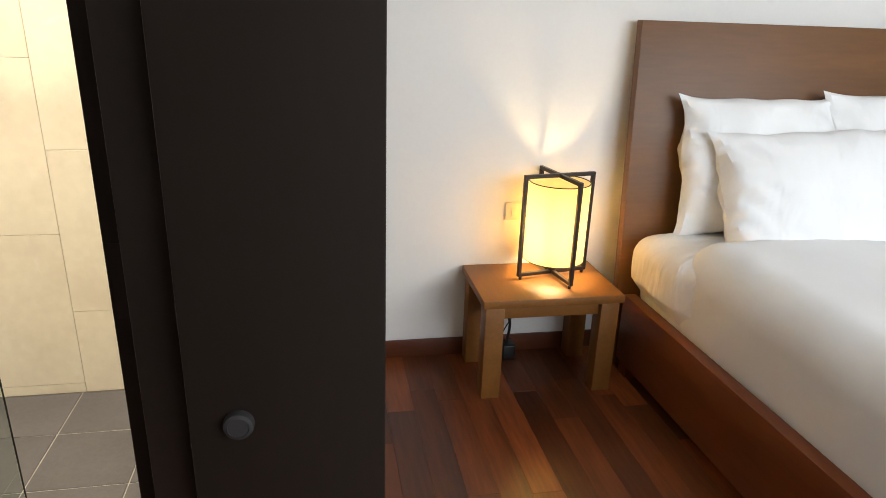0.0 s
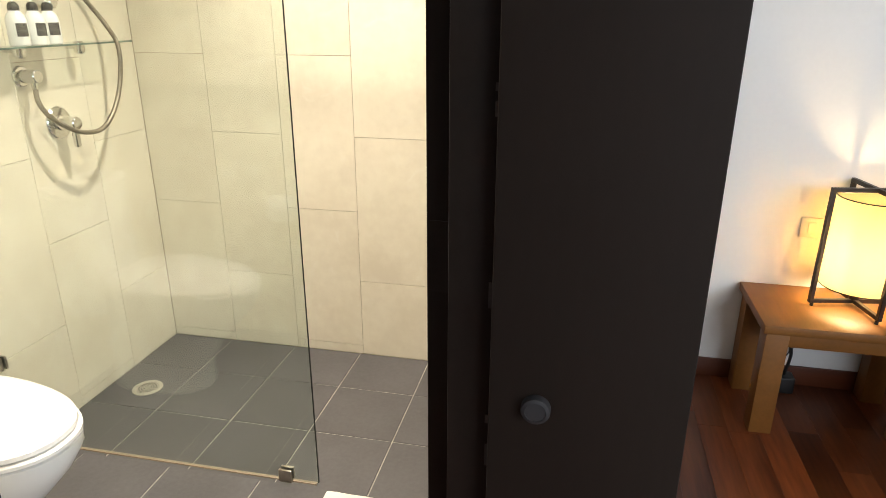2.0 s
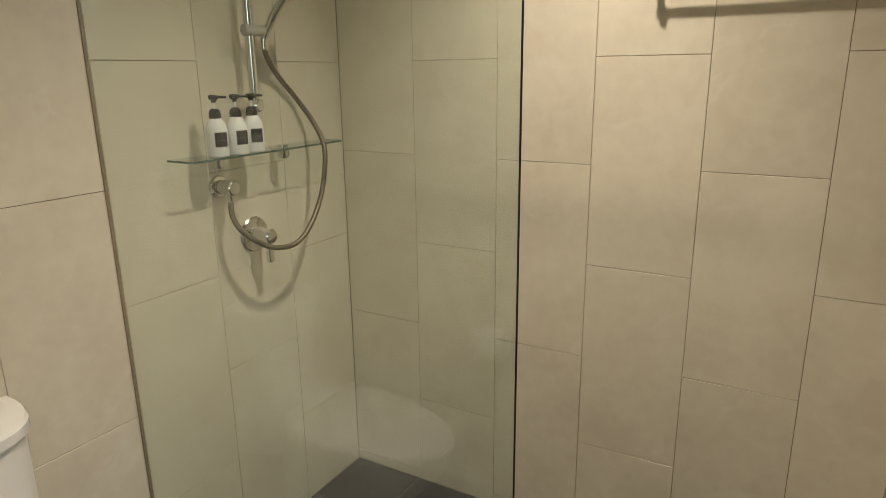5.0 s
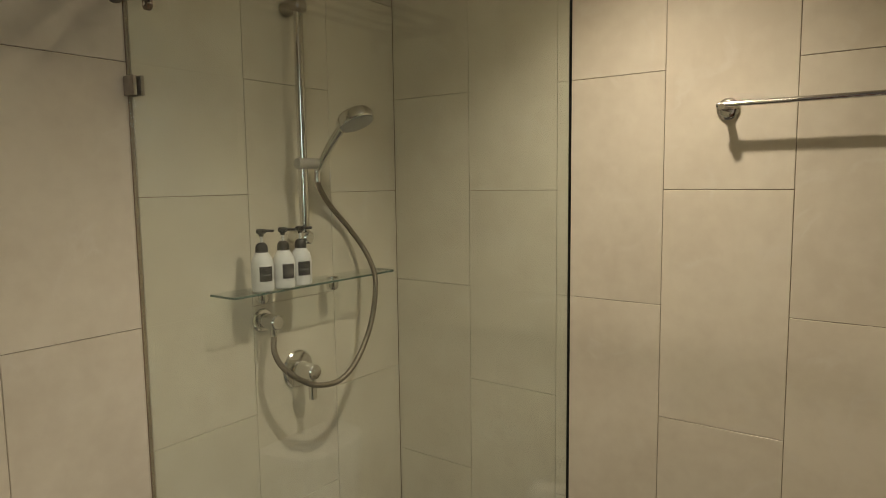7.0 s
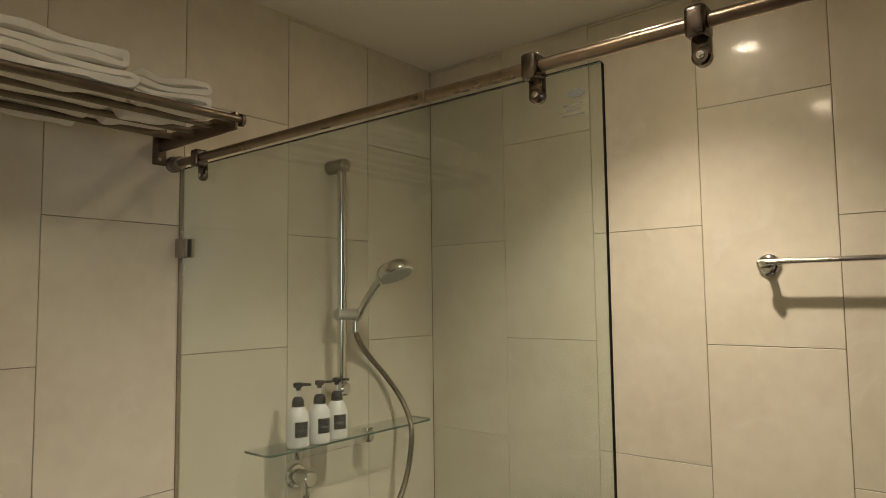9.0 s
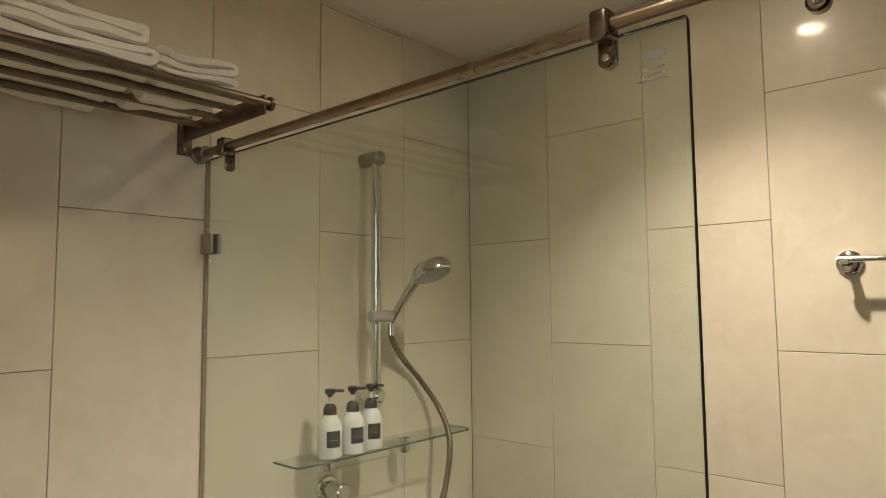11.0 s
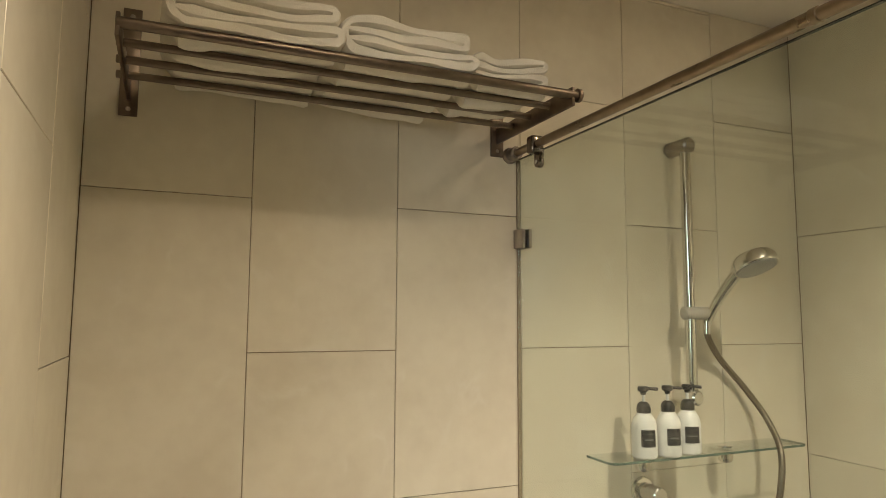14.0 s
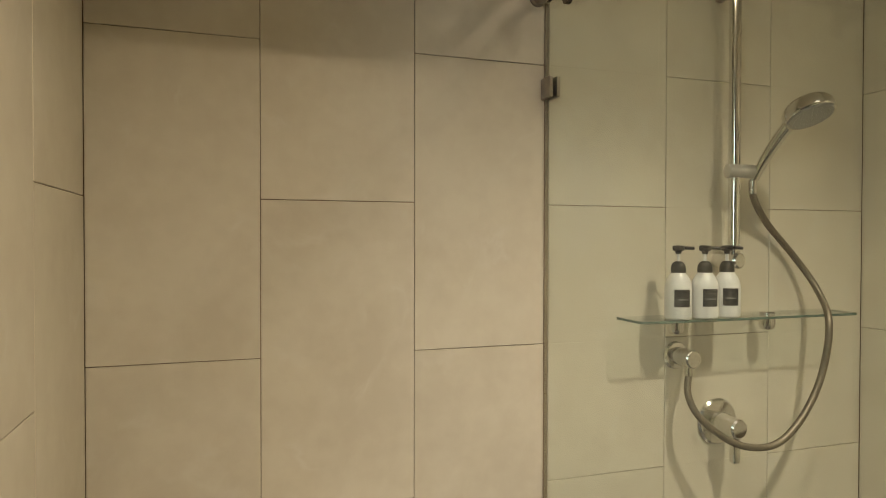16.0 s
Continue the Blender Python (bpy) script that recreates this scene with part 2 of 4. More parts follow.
def turned(bm, profile, m=None, n=32, cap=True):
    """A turned body: profile is (radius, height) pairs along the z axis, moved by the matrix m."""
    m = m or Matrix()
    rings = []
    for r, h in profile:
        rings.append([bm.verts.new(m @ Vector((r * math.cos(2 * math.pi * i / n), r * math.sin(2 * math.pi * i / n), h))) for i in range(n)])
    for a, b in zip(rings, rings[1:]):
        for i in range(n):
            bm.faces.new((a[i], a[(i + 1) % n], b[(i + 1) % n], b[i]))
    if cap:
        bm.faces.new(rings[0][::-1])
        bm.faces.new(rings[-1])
    return bm


def axis(a, b):
    """The matrix that lays the z axis from a towards b."""
    a, b = Vector(a), Vector(b)
    return Matrix.Translation(a) @ (b - a).to_track_quat("Z", "Y").to_matrix().to_4x4()


def rod(bm, a, b, r, n=20, soft=0.0):
    d = (Vector(b) - Vector(a)).length
    prof = [(r, 0), (r, d)] if not soft else [(r - soft, 0), (r, soft), (r, d - soft), (r - soft, d)]
    return turned(bm, prof, axis(a, b), n)


def swept(bm, points, r, n=12):
    """A round tube along a smooth line of points."""
    pts = [Vector(p) for p in points]
    line = []
    for i in range(len(pts) - 1):
        p0, p1, p2, p3 = pts[max(i - 1, 0)], pts[i], pts[i + 1], pts[min(i + 2, len(pts) - 1)]
        for k in range(10):
            t = k / 10
            line.append(0.5 * ((2 * p1) + (p2 - p0) * t + (2 * p0 - 5 * p1 + 4 * p2 - p3) * t * t + (3 * p1 - p0 - 3 * p2 + p3) * t ** 3))
    line.append(pts[-1])
    rings, side = [], Vector((1, 0, 0))
    for i, p in enumerate(line):
        tan = (line[min(i + 1, len(line) - 1)] - line[max(i - 1, 0)]).normalized()
        side = (side - tan * side.dot(tan))
        side = side.normalized() if side.length > 1e-4 else tan.orthogonal().normalized()
        up = tan.cross(side)
        rings.append([bm.verts.new(p + r * (math.cos(2 * math.pi * k / n) * side + math.sin(2 * math.pi * k / n) * up)) for k in range(n)])
    for a, b in zip(rings, rings[1:]):
        for i in range(n):
            bm.faces.new((a[i], a[(i + 1) % n], b[(i + 1) % n], b[i]))
    bm.faces.new(rings[0][::-1])
    bm.faces.new(rings[-1])
    return bm


def mesh_of(name, bm, mat, smooth=True):
    bmesh.ops.recalc_face_normals(bm, faces=bm.faces[:])
    me = bpy.data.meshes.new(name)
    bm.to_mesh(me)
    bm.free()
    me.materials.append(mat)
    if smooth:
        for p in me.polygons:
            p.use_smooth = True
        me.set_sharp_from_angle(angle=radians(35))
    return me


def part(name, bm, mat, parent, label="", smooth=True):
    ob = new(name, mesh_of(name, bm, mat, smooth))
    ob.parent = parent
    if label:
        ob["label"] = label
    return ob


def thing(name, label, category, place=(0, 0, 0), rz=0.0, group="", kind=""):
    ob = new(name)
    ob.empty_display_size = 0.05
    ob.matrix_basis = pose(*place, 0, 0, rz)
    return tagged(ob, label, category, group, kind)


def solid(name, bm, mat, label, category, group="", kind="", smooth=True):
    return tagged(new(name, mesh_of(name, bm, mat, smooth)), label, category, group, kind)


def B():
    return bmesh.new()


# ---- plan ----
XL, XE = -1.76, 0.03            # bathroom: west and east tile faces
YN, YB = 0.664, 2.46            # bathroom: south and north tile faces
YG = 1.553                      # shower screen
FL = 0.075                      # floor of bedroom and bathroom above the shower floor
H = 2.45                        # ceiling
XW, XO, YS = -2.0, 3.4, -2.0    # bedroom bounds
ZD = 2.14                       # top of the doorway

# ---- structure ----
wall_west = solid("wall_west", box(B(), XL - 0.12, XL - 0.004, YN - 0.12, YB + 0.12, -0.1, 2.7), GROUT, "cream tiled bathroom wall with thin dark joints", "wall", kind="structure")
wall_north = solid("wall_north", box(B(), XL - 0.004, 0.08, YB + 0.004, YB + 0.12, -0.1, 2.7), GROUT, "cream tiled shower wall with thin dark joints", "wall", kind="structure")
wall_south = solid("wall_south", box(B(), XL - 0.004, -0.850, YN - 0.10, YN - 0.004, FL, 2.7), GROUT, "cream tiled wall beside the toilet", "wall", kind="structure")
wall_east = solid("wall_east", box(B(), XE + 0.004, 0.112, 0.76, YB + 0.004, -0.1, 2.7), GROUT, "tiled wall behind the open bathroom door", "wall", kind="structure")
solid("wall_above_door", box(B(), -0.849, 0.113, YN - 0.10, 0.756, ZD + 0.05, 2.7), PAINT, "white wall above the bathroom door", "wall", kind="structure")
solid("wall_bedroom", box(B(), 0.116, XO, YB, YB + 0.12, FL, 2.7), PAINT, "white painted bedroom wall behind the bed", "wall", kind="structure")
solid("wall_bedroom_return", box(B(), XW, -0.850, YN - 0.118, YN - 0.103, FL, 2.7), PAINT, "white painted bedroom side of the bathroom wall", "wall", kind="structure")
solid("wall_far_west", box(B(), XW - 0.1, XW, YS, YN - 0.118, FL, 2.7), PAINT, "plain white bedroom wall", "wall", kind="structure")
# opening added for the south fill daylight
bm = B()
box(bm, XW, 1.0, YS - 0.15, YS, FL, 2.7)
box(bm, 3.0, XO + 0.15, YS - 0.15, YS, FL, 2.7)
box(bm, 1.0, 3.0, YS - 0.15, YS, FL, 1.20)
box(bm, 1.0, 3.0, YS - 0.15, YS, 2.62, 2.7)
solid("wall_far_south", bm, PAINT, "plain white bedroom wall with an assumed window opening, out of view", "wall", kind="structure")
bm = B()
box(bm, XO, XO + 0.15, YS, -1.90, FL, 2.7)
box(bm, XO, XO + 0.15, -0.70, YB, FL, 2.7)
box(bm, XO, XO + 0.15, -1.90, -0.70, FL, 1.20)
box(bm, XO, XO + 0.15, -1.90, -0.70, 2.62, 2.7)
solid("wall_far_east", bm, PAINT, "plain white bedroom wall with an assumed window opening, out of view", "wall", kind="structure")
solid("ceiling", box(B(), XL - 0.004, XE + 0.004, 0.757, YB + 0.004, H, H + 0.1), CEIL, "plain cream painted bathroom ceiling", "ceiling", kind="structure")
solid("ceiling_south", box(B(), XL - 0.004, -0.8495, YN - 0.004, 0.756, H, H + 0.1), CEIL, "plain cream painted bathroom ceiling", "ceiling", kind="structure")
solid("ceiling_bedroom", box(B(), XW, XO + 0.15, YS, YB + 0.12, 2.705, 2.8), PAINT, "plain white bedroom ceiling", "ceiling", kind="structure")
floor_shower = solid("floor_shower", box(B(), XL - 0.004, XE + 0.004, 1.535, YB + 0.004, -0.1, -0.003), FLOOR_GROUT, "sunken shower floor of dark grey tiles with pale joints", "floor", kind="structure")
floor_bathroom = solid("floor_bathroom", box(B(), XL - 0.004, XE + 0.004, YN - 0.004, 1.533, -0.1, FL - 0.003), FLOOR_GROUT, "bathroom floor of dark grey tiles with pale joints", "floor", kind="structure")
floor_bedroom = solid("floor_bedroom", box(B(), XW, XO, YS, YN - 0.005, -0.1, FL - 0.012), PLANK, "red brown hardwood plank floor", "floor", kind="structure")
floor_bedside = solid("floor_bedside", box(B(), 0.114, XO, YN - 0.004, YB, -0.1, FL - 0.012), PLANK, "red brown hardwood plank floor beside the bed", "floor", kind="structure")
bm = B()
box(bm, 0.116, 1.19, YB - 0.014, YB - 0.002, FL, FL + 0.076, 0.003)
solid("baseboard", bm, SKIRT, "dark stained wooden baseboard", "baseboard", kind="structure")

# dark clad wall end, with the frame of the doorway
solid("wall_end", box(B(), -0.088, 0.113, 0.672, 0.758, FL, ZD + 0.05, 0.004), DARK, "dark brown lacquered wall end beside the bathroom door", "wall", kind="structure")
door_frame = thing("door_frame", "dark brown painted door frame with chipped edges", "door frame", kind="structure")
part("jamb", box(B(), -0.139, -0.0885, 0.706, 0.784, FL, ZD, 0.002), DARKJAMB, door_frame)
bm = B()
rs = random.Random(5)
for z0, z1 in ((0.35, 0.52), (0.62, 0.86), (0.9, 0.97), (1.1, 1.13), (1.3, 1.33)):
    z = z0
    while z < z1:
        h = rs.uniform(0.006, 0.03)
        w = rs.uniform(0.0012, 0.003)
        box(bm, -0.0925 - w, -0.0915, 0.7046, 0.7062, z, z + h)
        z += h + rs.uniform(0.004, 0.04)
part("chipped_paint", bm, WORN, door_frame, "pale chips along the frame edge", smooth=False)
part("jamb", box(B(), -0.849, -0.801, 0.545, 0.706, FL, ZD, 0.002), DARKJAMB, door_frame)
part("door_head", box(B(), -0.849, -0.092, 0.58, 0.70, ZD + 0.002, ZD + 0.048, 0.002), DARKJAMB, door_frame)
bm = B()
box(bm, -0.8009, -0.7985, 0.660, 0.700, 1.072, 1.132, 0.001)
box(bm, -0.8005, -0.790, 0.699, 0.708, 1.086, 1.120, 0.002)
strike = part("strike_plate", bm, DARK_STEEL, door_frame, "steel strike plate on the jamb")
# no hole is cut: a black patch gives its dark inside
part("latch_hole", box(B(), -0.7983, -0.7978, 0.670, 0.690, 1.090, 1.116, 0.002), BLACK, strike, "black patch for the shade inside the latch hole")

bm = B()
turned(bm, [(0.0155, 0), (0.0155, 0.006), (0.0145, 0.009), (0.011, 0.0105), (0.0105, 0.0095), (0.004, 0.0095)], axis((-0.038, 0.672, 1.007), (-0.038, 0.5, 1.007)), 32)
solid("door_bumper", bm, material("smoked_bumper", (0.022, 0.020, 0.020), 0.6, 0.0, spec=0.3, var=0.2), "small round dark metal bumper on the lacquered wall end", "door bumper")


def downlight(x, y):
    t = thing("downlight", "small round recessed ceiling downlight, switched on", "ceiling light", (x, y, H), group="bathroom downlights")
    bm = B()
    turned(bm, [(0.036, 0.0), (0.047, 0.0), (0.047, -0.004), (0.042, -0.006), (0.034, -0.004), (0.034, 0.0)], n=40, cap=False)
    part("trim_ring", bm, CHROME, t)
    part("lens", turned(B(), [(0.032, -0.0005), (0.032, -0.002)], n=32), LENS, t, "glowing lens")


for lx, ly, _, _ in DOWNLIGHTS:
    downlight(lx, ly)


# ---- bathroom door ----
def door_knob(parent, at, way):
    """A ball knob on its rose, along x from the door's face."""
    kn = part("knob", turned(B(), [(0.010, 0.012), (0.010, 0.028), (0.018, 0.031), (0.025, 0.037), (0.0275, 0.047), (0.0272, 0.052), (0.0245, 0.0525), (0.0262, 0.056), (0.022, 0.063), (0.012, 0.066)], axis(at, (at[0] + way, at[1], at[2])), 40), KNOB_STEEL, parent, "round brushed steel knob")
    part("rose", turned(B(), [(0.034, 0.0), (0.033, 0.006), (0.022, 0.011), (0.012, 0.013)], axis(at, (at[0] + way, at[1], at[2])), 40), KNOB_STEEL, kn)


door = thing("door_bathroom", "dark brown bathroom door standing open at a right angle", "door", (-0.143, 0.790, FL), rz=-6.0, kind="structure")
part("leaf", box(B(), -0.040, 0.0, 0.0, 0.70, 0.008, ZD - FL - 0.01, 0.002), DARK, door)
door_knob(door, (-0.040, 0.638, 0.95), -1)
door_knob(door, (0.0, 0.638, 0.95), 1)
for hz in (0.25, 1.0, 1.8):
    bm = B()
    rod(bm, (0.006, -0.004, hz), (0.006, -0.004, hz + 0.09), 0.0045, 12)
    box(bm, -0.034, -0.004, -0.0022, -0.0005, hz, hz + 0.09)
    part("hinge", bm, DARKJAMB, door)


# ---- shower screen ----
screen = thing("shower_screen", "fixed frameless clear glass shower screen with faint green tint", "shower screen")
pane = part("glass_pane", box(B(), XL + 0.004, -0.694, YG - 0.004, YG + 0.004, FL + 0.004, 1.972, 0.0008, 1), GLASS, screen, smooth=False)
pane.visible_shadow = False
part("seal", box(B(), XL + 0.0005, XL + 0.0035, YG - 0.0045, YG + 0.0045, FL, 1.972, 0.0008), SEAL, screen, "clear silicone seal against the wall")
part("seal", box(B(), XL + 0.008, -0.70, YG - 0.006, YG + 0.005, FL - 0.001, FL + 0.0038, 0.001), SEAL, screen, "stained silicone seal on the floor")
bm = B()
box(bm, -0.6938, -0.6926, YG - 0.0029, YG + 0.0029, FL + 0.006, 1.970)
box(bm, XL + 0.008, -0.6945, YG - 0.0034, YG + 0.0034, 1.9722, 1.9734)
part("edge", bm, material("dark_glass_edge", (0.012, 0.016, 0.014), 0.6, spec=0.2), screen, "dark polished edge of the glass")


def screen_clamp(x0, x1, z0, z1):
    bm = B()
    box(bm, x0, x1, YG - 0.013, YG - 0.0045, z0, z1, 0.0015)
    box(bm, x0, x1, YG + 0.0045, YG + 0.013, z0, z1, 0.0015)
    part("clamp", bm, STEEL, screen, "square steel glass clamp")


screen_clamp(XL + 0.001, XL + 0.042, 1.765, 1.808)
screen_clamp(XL + 0.001, XL + 0.042, 0.335, 0.378)
screen_clamp(-0.815, -0.775, FL, FL + 0.042)
bm = B()
for i, (ew, zz) in enumerate(((0.030, 1.921), (0.022, 1.914), (0.034, 1.907))):
    box(bm, -0.735 - ew / 2, -0.735 + ew / 2, YG - 0.0047, YG - 0.0042, zz, zz + 0.002)
turned(bm, [(0.0095, 0.0), (0.0095, 0.0005)], Matrix.Translation((-0.730, YG - 0.0042, 1.937)) @ Matrix.Rotation(radians(90), 4, "X") @ Matrix.Diagonal((1.35, 0.6, 1, 1)), 20)
part("etched_mark", bm, ETCH, screen, "small etched maker's mark drawn as plain shapes", smooth=False)

RZ, RY = 1.981, YG - 0.021
RAILM = material("bronzed_steel_rail", (0.30, 0.235, 0.17), 0.28, 1.0, var=0.25, scale=18)
rail = thing("shower_rail", "brushed steel header rail above the glass screen", "rail")
part("tube", rod(B(), (XL + 0.02, RY, RZ), (-0.985, RY, RZ), 0.0091, 28), RAILM, rail)
part("tube", rod(B(), (-0.983, RY, RZ), (XE + 0.002, RY, RZ), 0.0091, 28), RAILM, rail)
part("end_socket", turned(B(), [(0.019, 0.0), (0.019, 0.006), (0.0155, 0.010), (0.0155, 0.034), (0.0135, 0.036)], axis((XL, RY, RZ), (0, RY, RZ)), 28), DARK_STEEL, rail)
part("collar", rod(B(), (-0.990, RY, RZ), (-0.978, RY, RZ), 0.0106, 28, 0.001), RAILM, rail)


CLIP_STEEL = material("dark_polished_clip_steel", (0.20, 0.165, 0.135), 0.2, 1.0, var=0.2, scale=30)


def rail_clip(x):
    bm = B()
    box(bm, x - 0.0125, x + 0.0125, RY - 0.0165, RY + 0.015, RZ - 0.020, RZ + 0.0175, 0.0055, 4)
    turned(bm, [(0.0085, 0.0), (0.0112, 0.002), (0.0112, 0.012), (0.0095, 0.014)], axis((x, YG - 0.019, RZ - 0.039), (x, YG, RZ - 0.039)), 28)
    box(bm, x - 0.0111, x + 0.0111, YG - 0.0188, YG - 0.0055, RZ - 0.039, RZ - 0.012, 0.003)
    clip = part("clip", bm, CLIP_STEEL, rail, "dark polished steel clip holding the glass")
    part("screw", turned(B(), [(0.0048, 0.0), (0.0048, 0.0012), (0.0030, 0.0016)], axis((x, YG - 0.0192, RZ - 0.038), (x, YG - 0.1, RZ - 0.038)), 16), CHROME, clip)


for cx in (-1.645, -0.785, -0.562):
    rail_clip(cx)

glass_door = thing("shower_door", "clear glass shower door swung open into the shower", "shower door", (-0.068, 1.60, 0.0), rz=-1.0)
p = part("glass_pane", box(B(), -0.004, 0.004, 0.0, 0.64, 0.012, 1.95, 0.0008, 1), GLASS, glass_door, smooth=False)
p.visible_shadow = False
part("edge", box(B(), -0.0035, 0.0035, 0.6402, 0.6412, 0.014, 1.948), SEAL, glass_door, "pale glass edge")
bm = B()
rod(bm, (-0.004, 0.59, 0.975), (-0.042, 0.59, 0.975), 0.0135, 24, 0.0015)
rod(bm, (0.004, 0.59, 0.975), (0.042, 0.59, 0.975), 0.0135, 24, 0.0015)
rod(bm, (-0.0055, 0.59, 0.975), (-0.004, 0.59, 0.975), 0.0155, 24)
part("handle", bm, STEEL, glass_door, "short steel cylinder handle on both sides")
for hz in (0.3, 1.6):
    part("hinge", box(B(), -0.012, 0.012, -0.02, 0.04, hz, hz + 0.08, 0.002), STEEL, glass_door)
part("hinge_post", box(B(), -0.012, 0.012, -0.045, -0.021, FL - 0.075, 1.97, 0.002), STEEL, glass_door)

# ---- towel rail on the shower wall ----
towel_rail = thing("towel_rail", "chrome single bar towel rail on the shower wall", "towel rail")
for fx in (-0.708, -0.13):
    bm = B()
    turned(bm, [(0.026, 0.0), (0.026, 0.006), (0.022, 0.010), (0.012, 0.012)], axis((fx, YB, 1.733), (fx, YB - 1, 1.733)), 36)
    rod(bm, (fx, YB - 0.010, 1.733), (fx, YB - 0.070, 1.733), 0.0085, 20, 0.002)
    part("flange", bm, CHROME, towel_rail)
part("bar", rod(B(), (-0.722, YB - 0.058, 1.738), (-0.116, YB - 0.058, 1.738), 0.0065, 20, 0.001), CHROME, towel_rail)

# ---- hand shower on its slide bar ----
BX, BY = XL + 0.056, 2.003
slide = thing("slide_bar", "chrome vertical slide bar for the hand shower", "shower bar")
part("bar", rod(B(), (BX, BY, 1.41), (BX, BY, 2.045), 0.0130, 24), CHROME, slide)
for zz in (2.042, 1.418):
    part("wall_holder", rod(B(), (XL, BY, zz), (BX + 0.021, BY, zz), 0.0195 if zz > 2 else 0.0185, 28, 0.005), STEEL if zz > 2 else CHROME, slide)
part("slider", rod(B(), (BX + 0.003, BY - 0.024, 1.622), (BX + 0.013, BY + 0.058, 1.622), 0.0158, 28, 0.002), material("pale_grey_slider", (0.55, 0.53, 0.50), 0.3, 0.4), slide, "grey sliding holder")

hand = thing("shower_handset", "chrome hand shower head resting in its holder", "shower head")
hx, hy, hz = BX + 0.012, BY + 0.045, 1.625
swp = B()
n_seg = 14
rings = []
for i in range(n_seg + 1):
    t = i / n_seg
    c = Vector((hx + 0.058 * t + 0.022 * t * t, hy + 0.022 * t, hz - 0.02 + 0.127 * t - 0.010 * t * t))
    rings.append((c, 0.0105 + 0.003 * t))
vr = []
for i, (c, r) in enumerate(rings):
    tan = (rings[min(i + 1, n_seg)][0] - rings[max(i - 1, 0)][0]).normalized()
    sd = tan.cross(Vector((1, 0, 0))).normalized()
    up = tan.cross(sd)
    vr.append([swp.verts.new(c + r * (math.cos(2 * math.pi * k / 18) * sd + math.sin(2 * math.pi * k / 18) * up)) for k in range(18)])
for a, b in zip(vr, vr[1:]):
    for i in range(18):
        swp.faces.new((a[i], a[(i + 1) % 18], b[(i + 1) % 18], b[i]))
swp.faces.new(vr[0][::-1])
swp.faces.new(vr[-1])
part("handle", swp, CHROME, hand)
HC = Vector((-1.570, 2.071, 1.744))
hm = axis(HC, HC + Vector((0.43, 0.03, -0.90)))
part("head", turned(B(), [(0.022, -0.015), (0.044, -0.011), (0.0515, 0.000), (0.0515, 0.017), (0.049, 0.0205), (0.046, 0.019)], hm, 48), CHROME, hand)
bm = B()
turned(bm, [(0.0455, 0.0185), (0.044, 0.0225), (0.030, 0.0235), (0.005, 0.0235)], hm, 40)
for k in range(3):
    for j in range(8 * (k + 1)):
        a = 2 * math.pi * j / (8 * (k + 1))
        r = 0.012 * (k + 1)
        turned(bm, [(0.0014, 0.0), (0.0012, 0.0022)], hm @ Matrix.Translation((r * math.cos(a), r * math.sin(a), 0.0232)), 6)
part("spray_face", bm, material("grey_spray_face", (0.45, 0.44, 0.42), 0.5), hand, "grey spray face with nozzles")

outlet = thing("hose_outlet", "chrome round wall outlet feeding the shower hose", "wall outlet")
ox, oy, oz = XL, 1.888, 1.198
part("rose", turned(B(), [(0.033, 0.0), (0.033, 0.004), (0.029, 0.009), (0.020, 0.011)], axis((ox, oy, oz), (0, oy, oz)), 36), CHROME, outlet)
bm = B()
rod(bm, (ox + 0.008, oy, oz), (ox + 0.068, oy, oz), 0.0205, 32, 0.003)
rod(bm, (ox + 0.046, oy, oz - 0.012), (ox + 0.046, oy + 0.002, oz - 0.040), 0.0095, 20, 0.001)
part("elbow", bm, CHROME, outlet)
hose = thing("shower_hose", "ribbed steel shower hose hanging in a loop", "hose")
hose_line = [(ox + 0.046, oy + 0.002, oz - 0.036), (ox + 0.056, 1.880, 1.121), (ox + 0.075, 1.890, 1.078), (ox + 0.095, 1.930, 1.037), (ox + 0.112, 1.985, 1.009), (ox + 0.122, 2.063, 1.009), (ox + 0.122, 2.136, 1.060), (ox + 0.116, 2.200, 1.152), (ox + 0.114, 2.224, 1.272), (ox + 0.055, 2.252, 1.347), (ox + 0.024, 2.211, 1.427), (ox + 0.028, 2.128, 1.502), (ox + 0.058, 2.058, 1.560), (hx, hy - 0.004, hz - 0.022)]
part("tube", swept(B(), hose_line, 0.0079, 14), HOSE, hose)
bm = B()
rod(bm, hose_line[-1], (hx + 0.001, hy - 0.006, hz - 0.055), 0.0092, 18, 0.001)
part("hose_nut", bm, CHROME, hose)

mixer = thing("shower_mixer", "chrome single lever shower mixer on the wall", "shower mixer")
mx_, my_, mz_ = XL, 2.006, 1.034
part("rose", turned(B(), [(0.055, 0.0), (0.055, 0.004), (0.050, 0.009), (0.028, 0.011)], axis((mx_, my_, mz_), (0, my_, mz_)), 44), CHROME, mixer)
part("body", turned(B(), [(0.026, 0.008), (0.025, 0.030), (0.0225, 0.034), (0.0225, 0.074), (0.019, 0.078)], axis((mx_, my_, mz_), (0, my_, mz_)), 36), CHROME, mixer)
bm = B()
box(bm, mx_ + 0.052, mx_ + 0.070, my_ - 0.010, my_ + 0.012, mz_ - 0.082, mz_ - 0.010, 0.006, 3)
part("lever", bm, CHROME, mixer)

# ---- glass shelf with bottles ----
SZ = 1.292
shelf = thing("glass_shelf", "clear glass shelf on two chrome pegs in the shower", "shelf")
bm = B()
SY0, SY1 = 1.730, 2.340


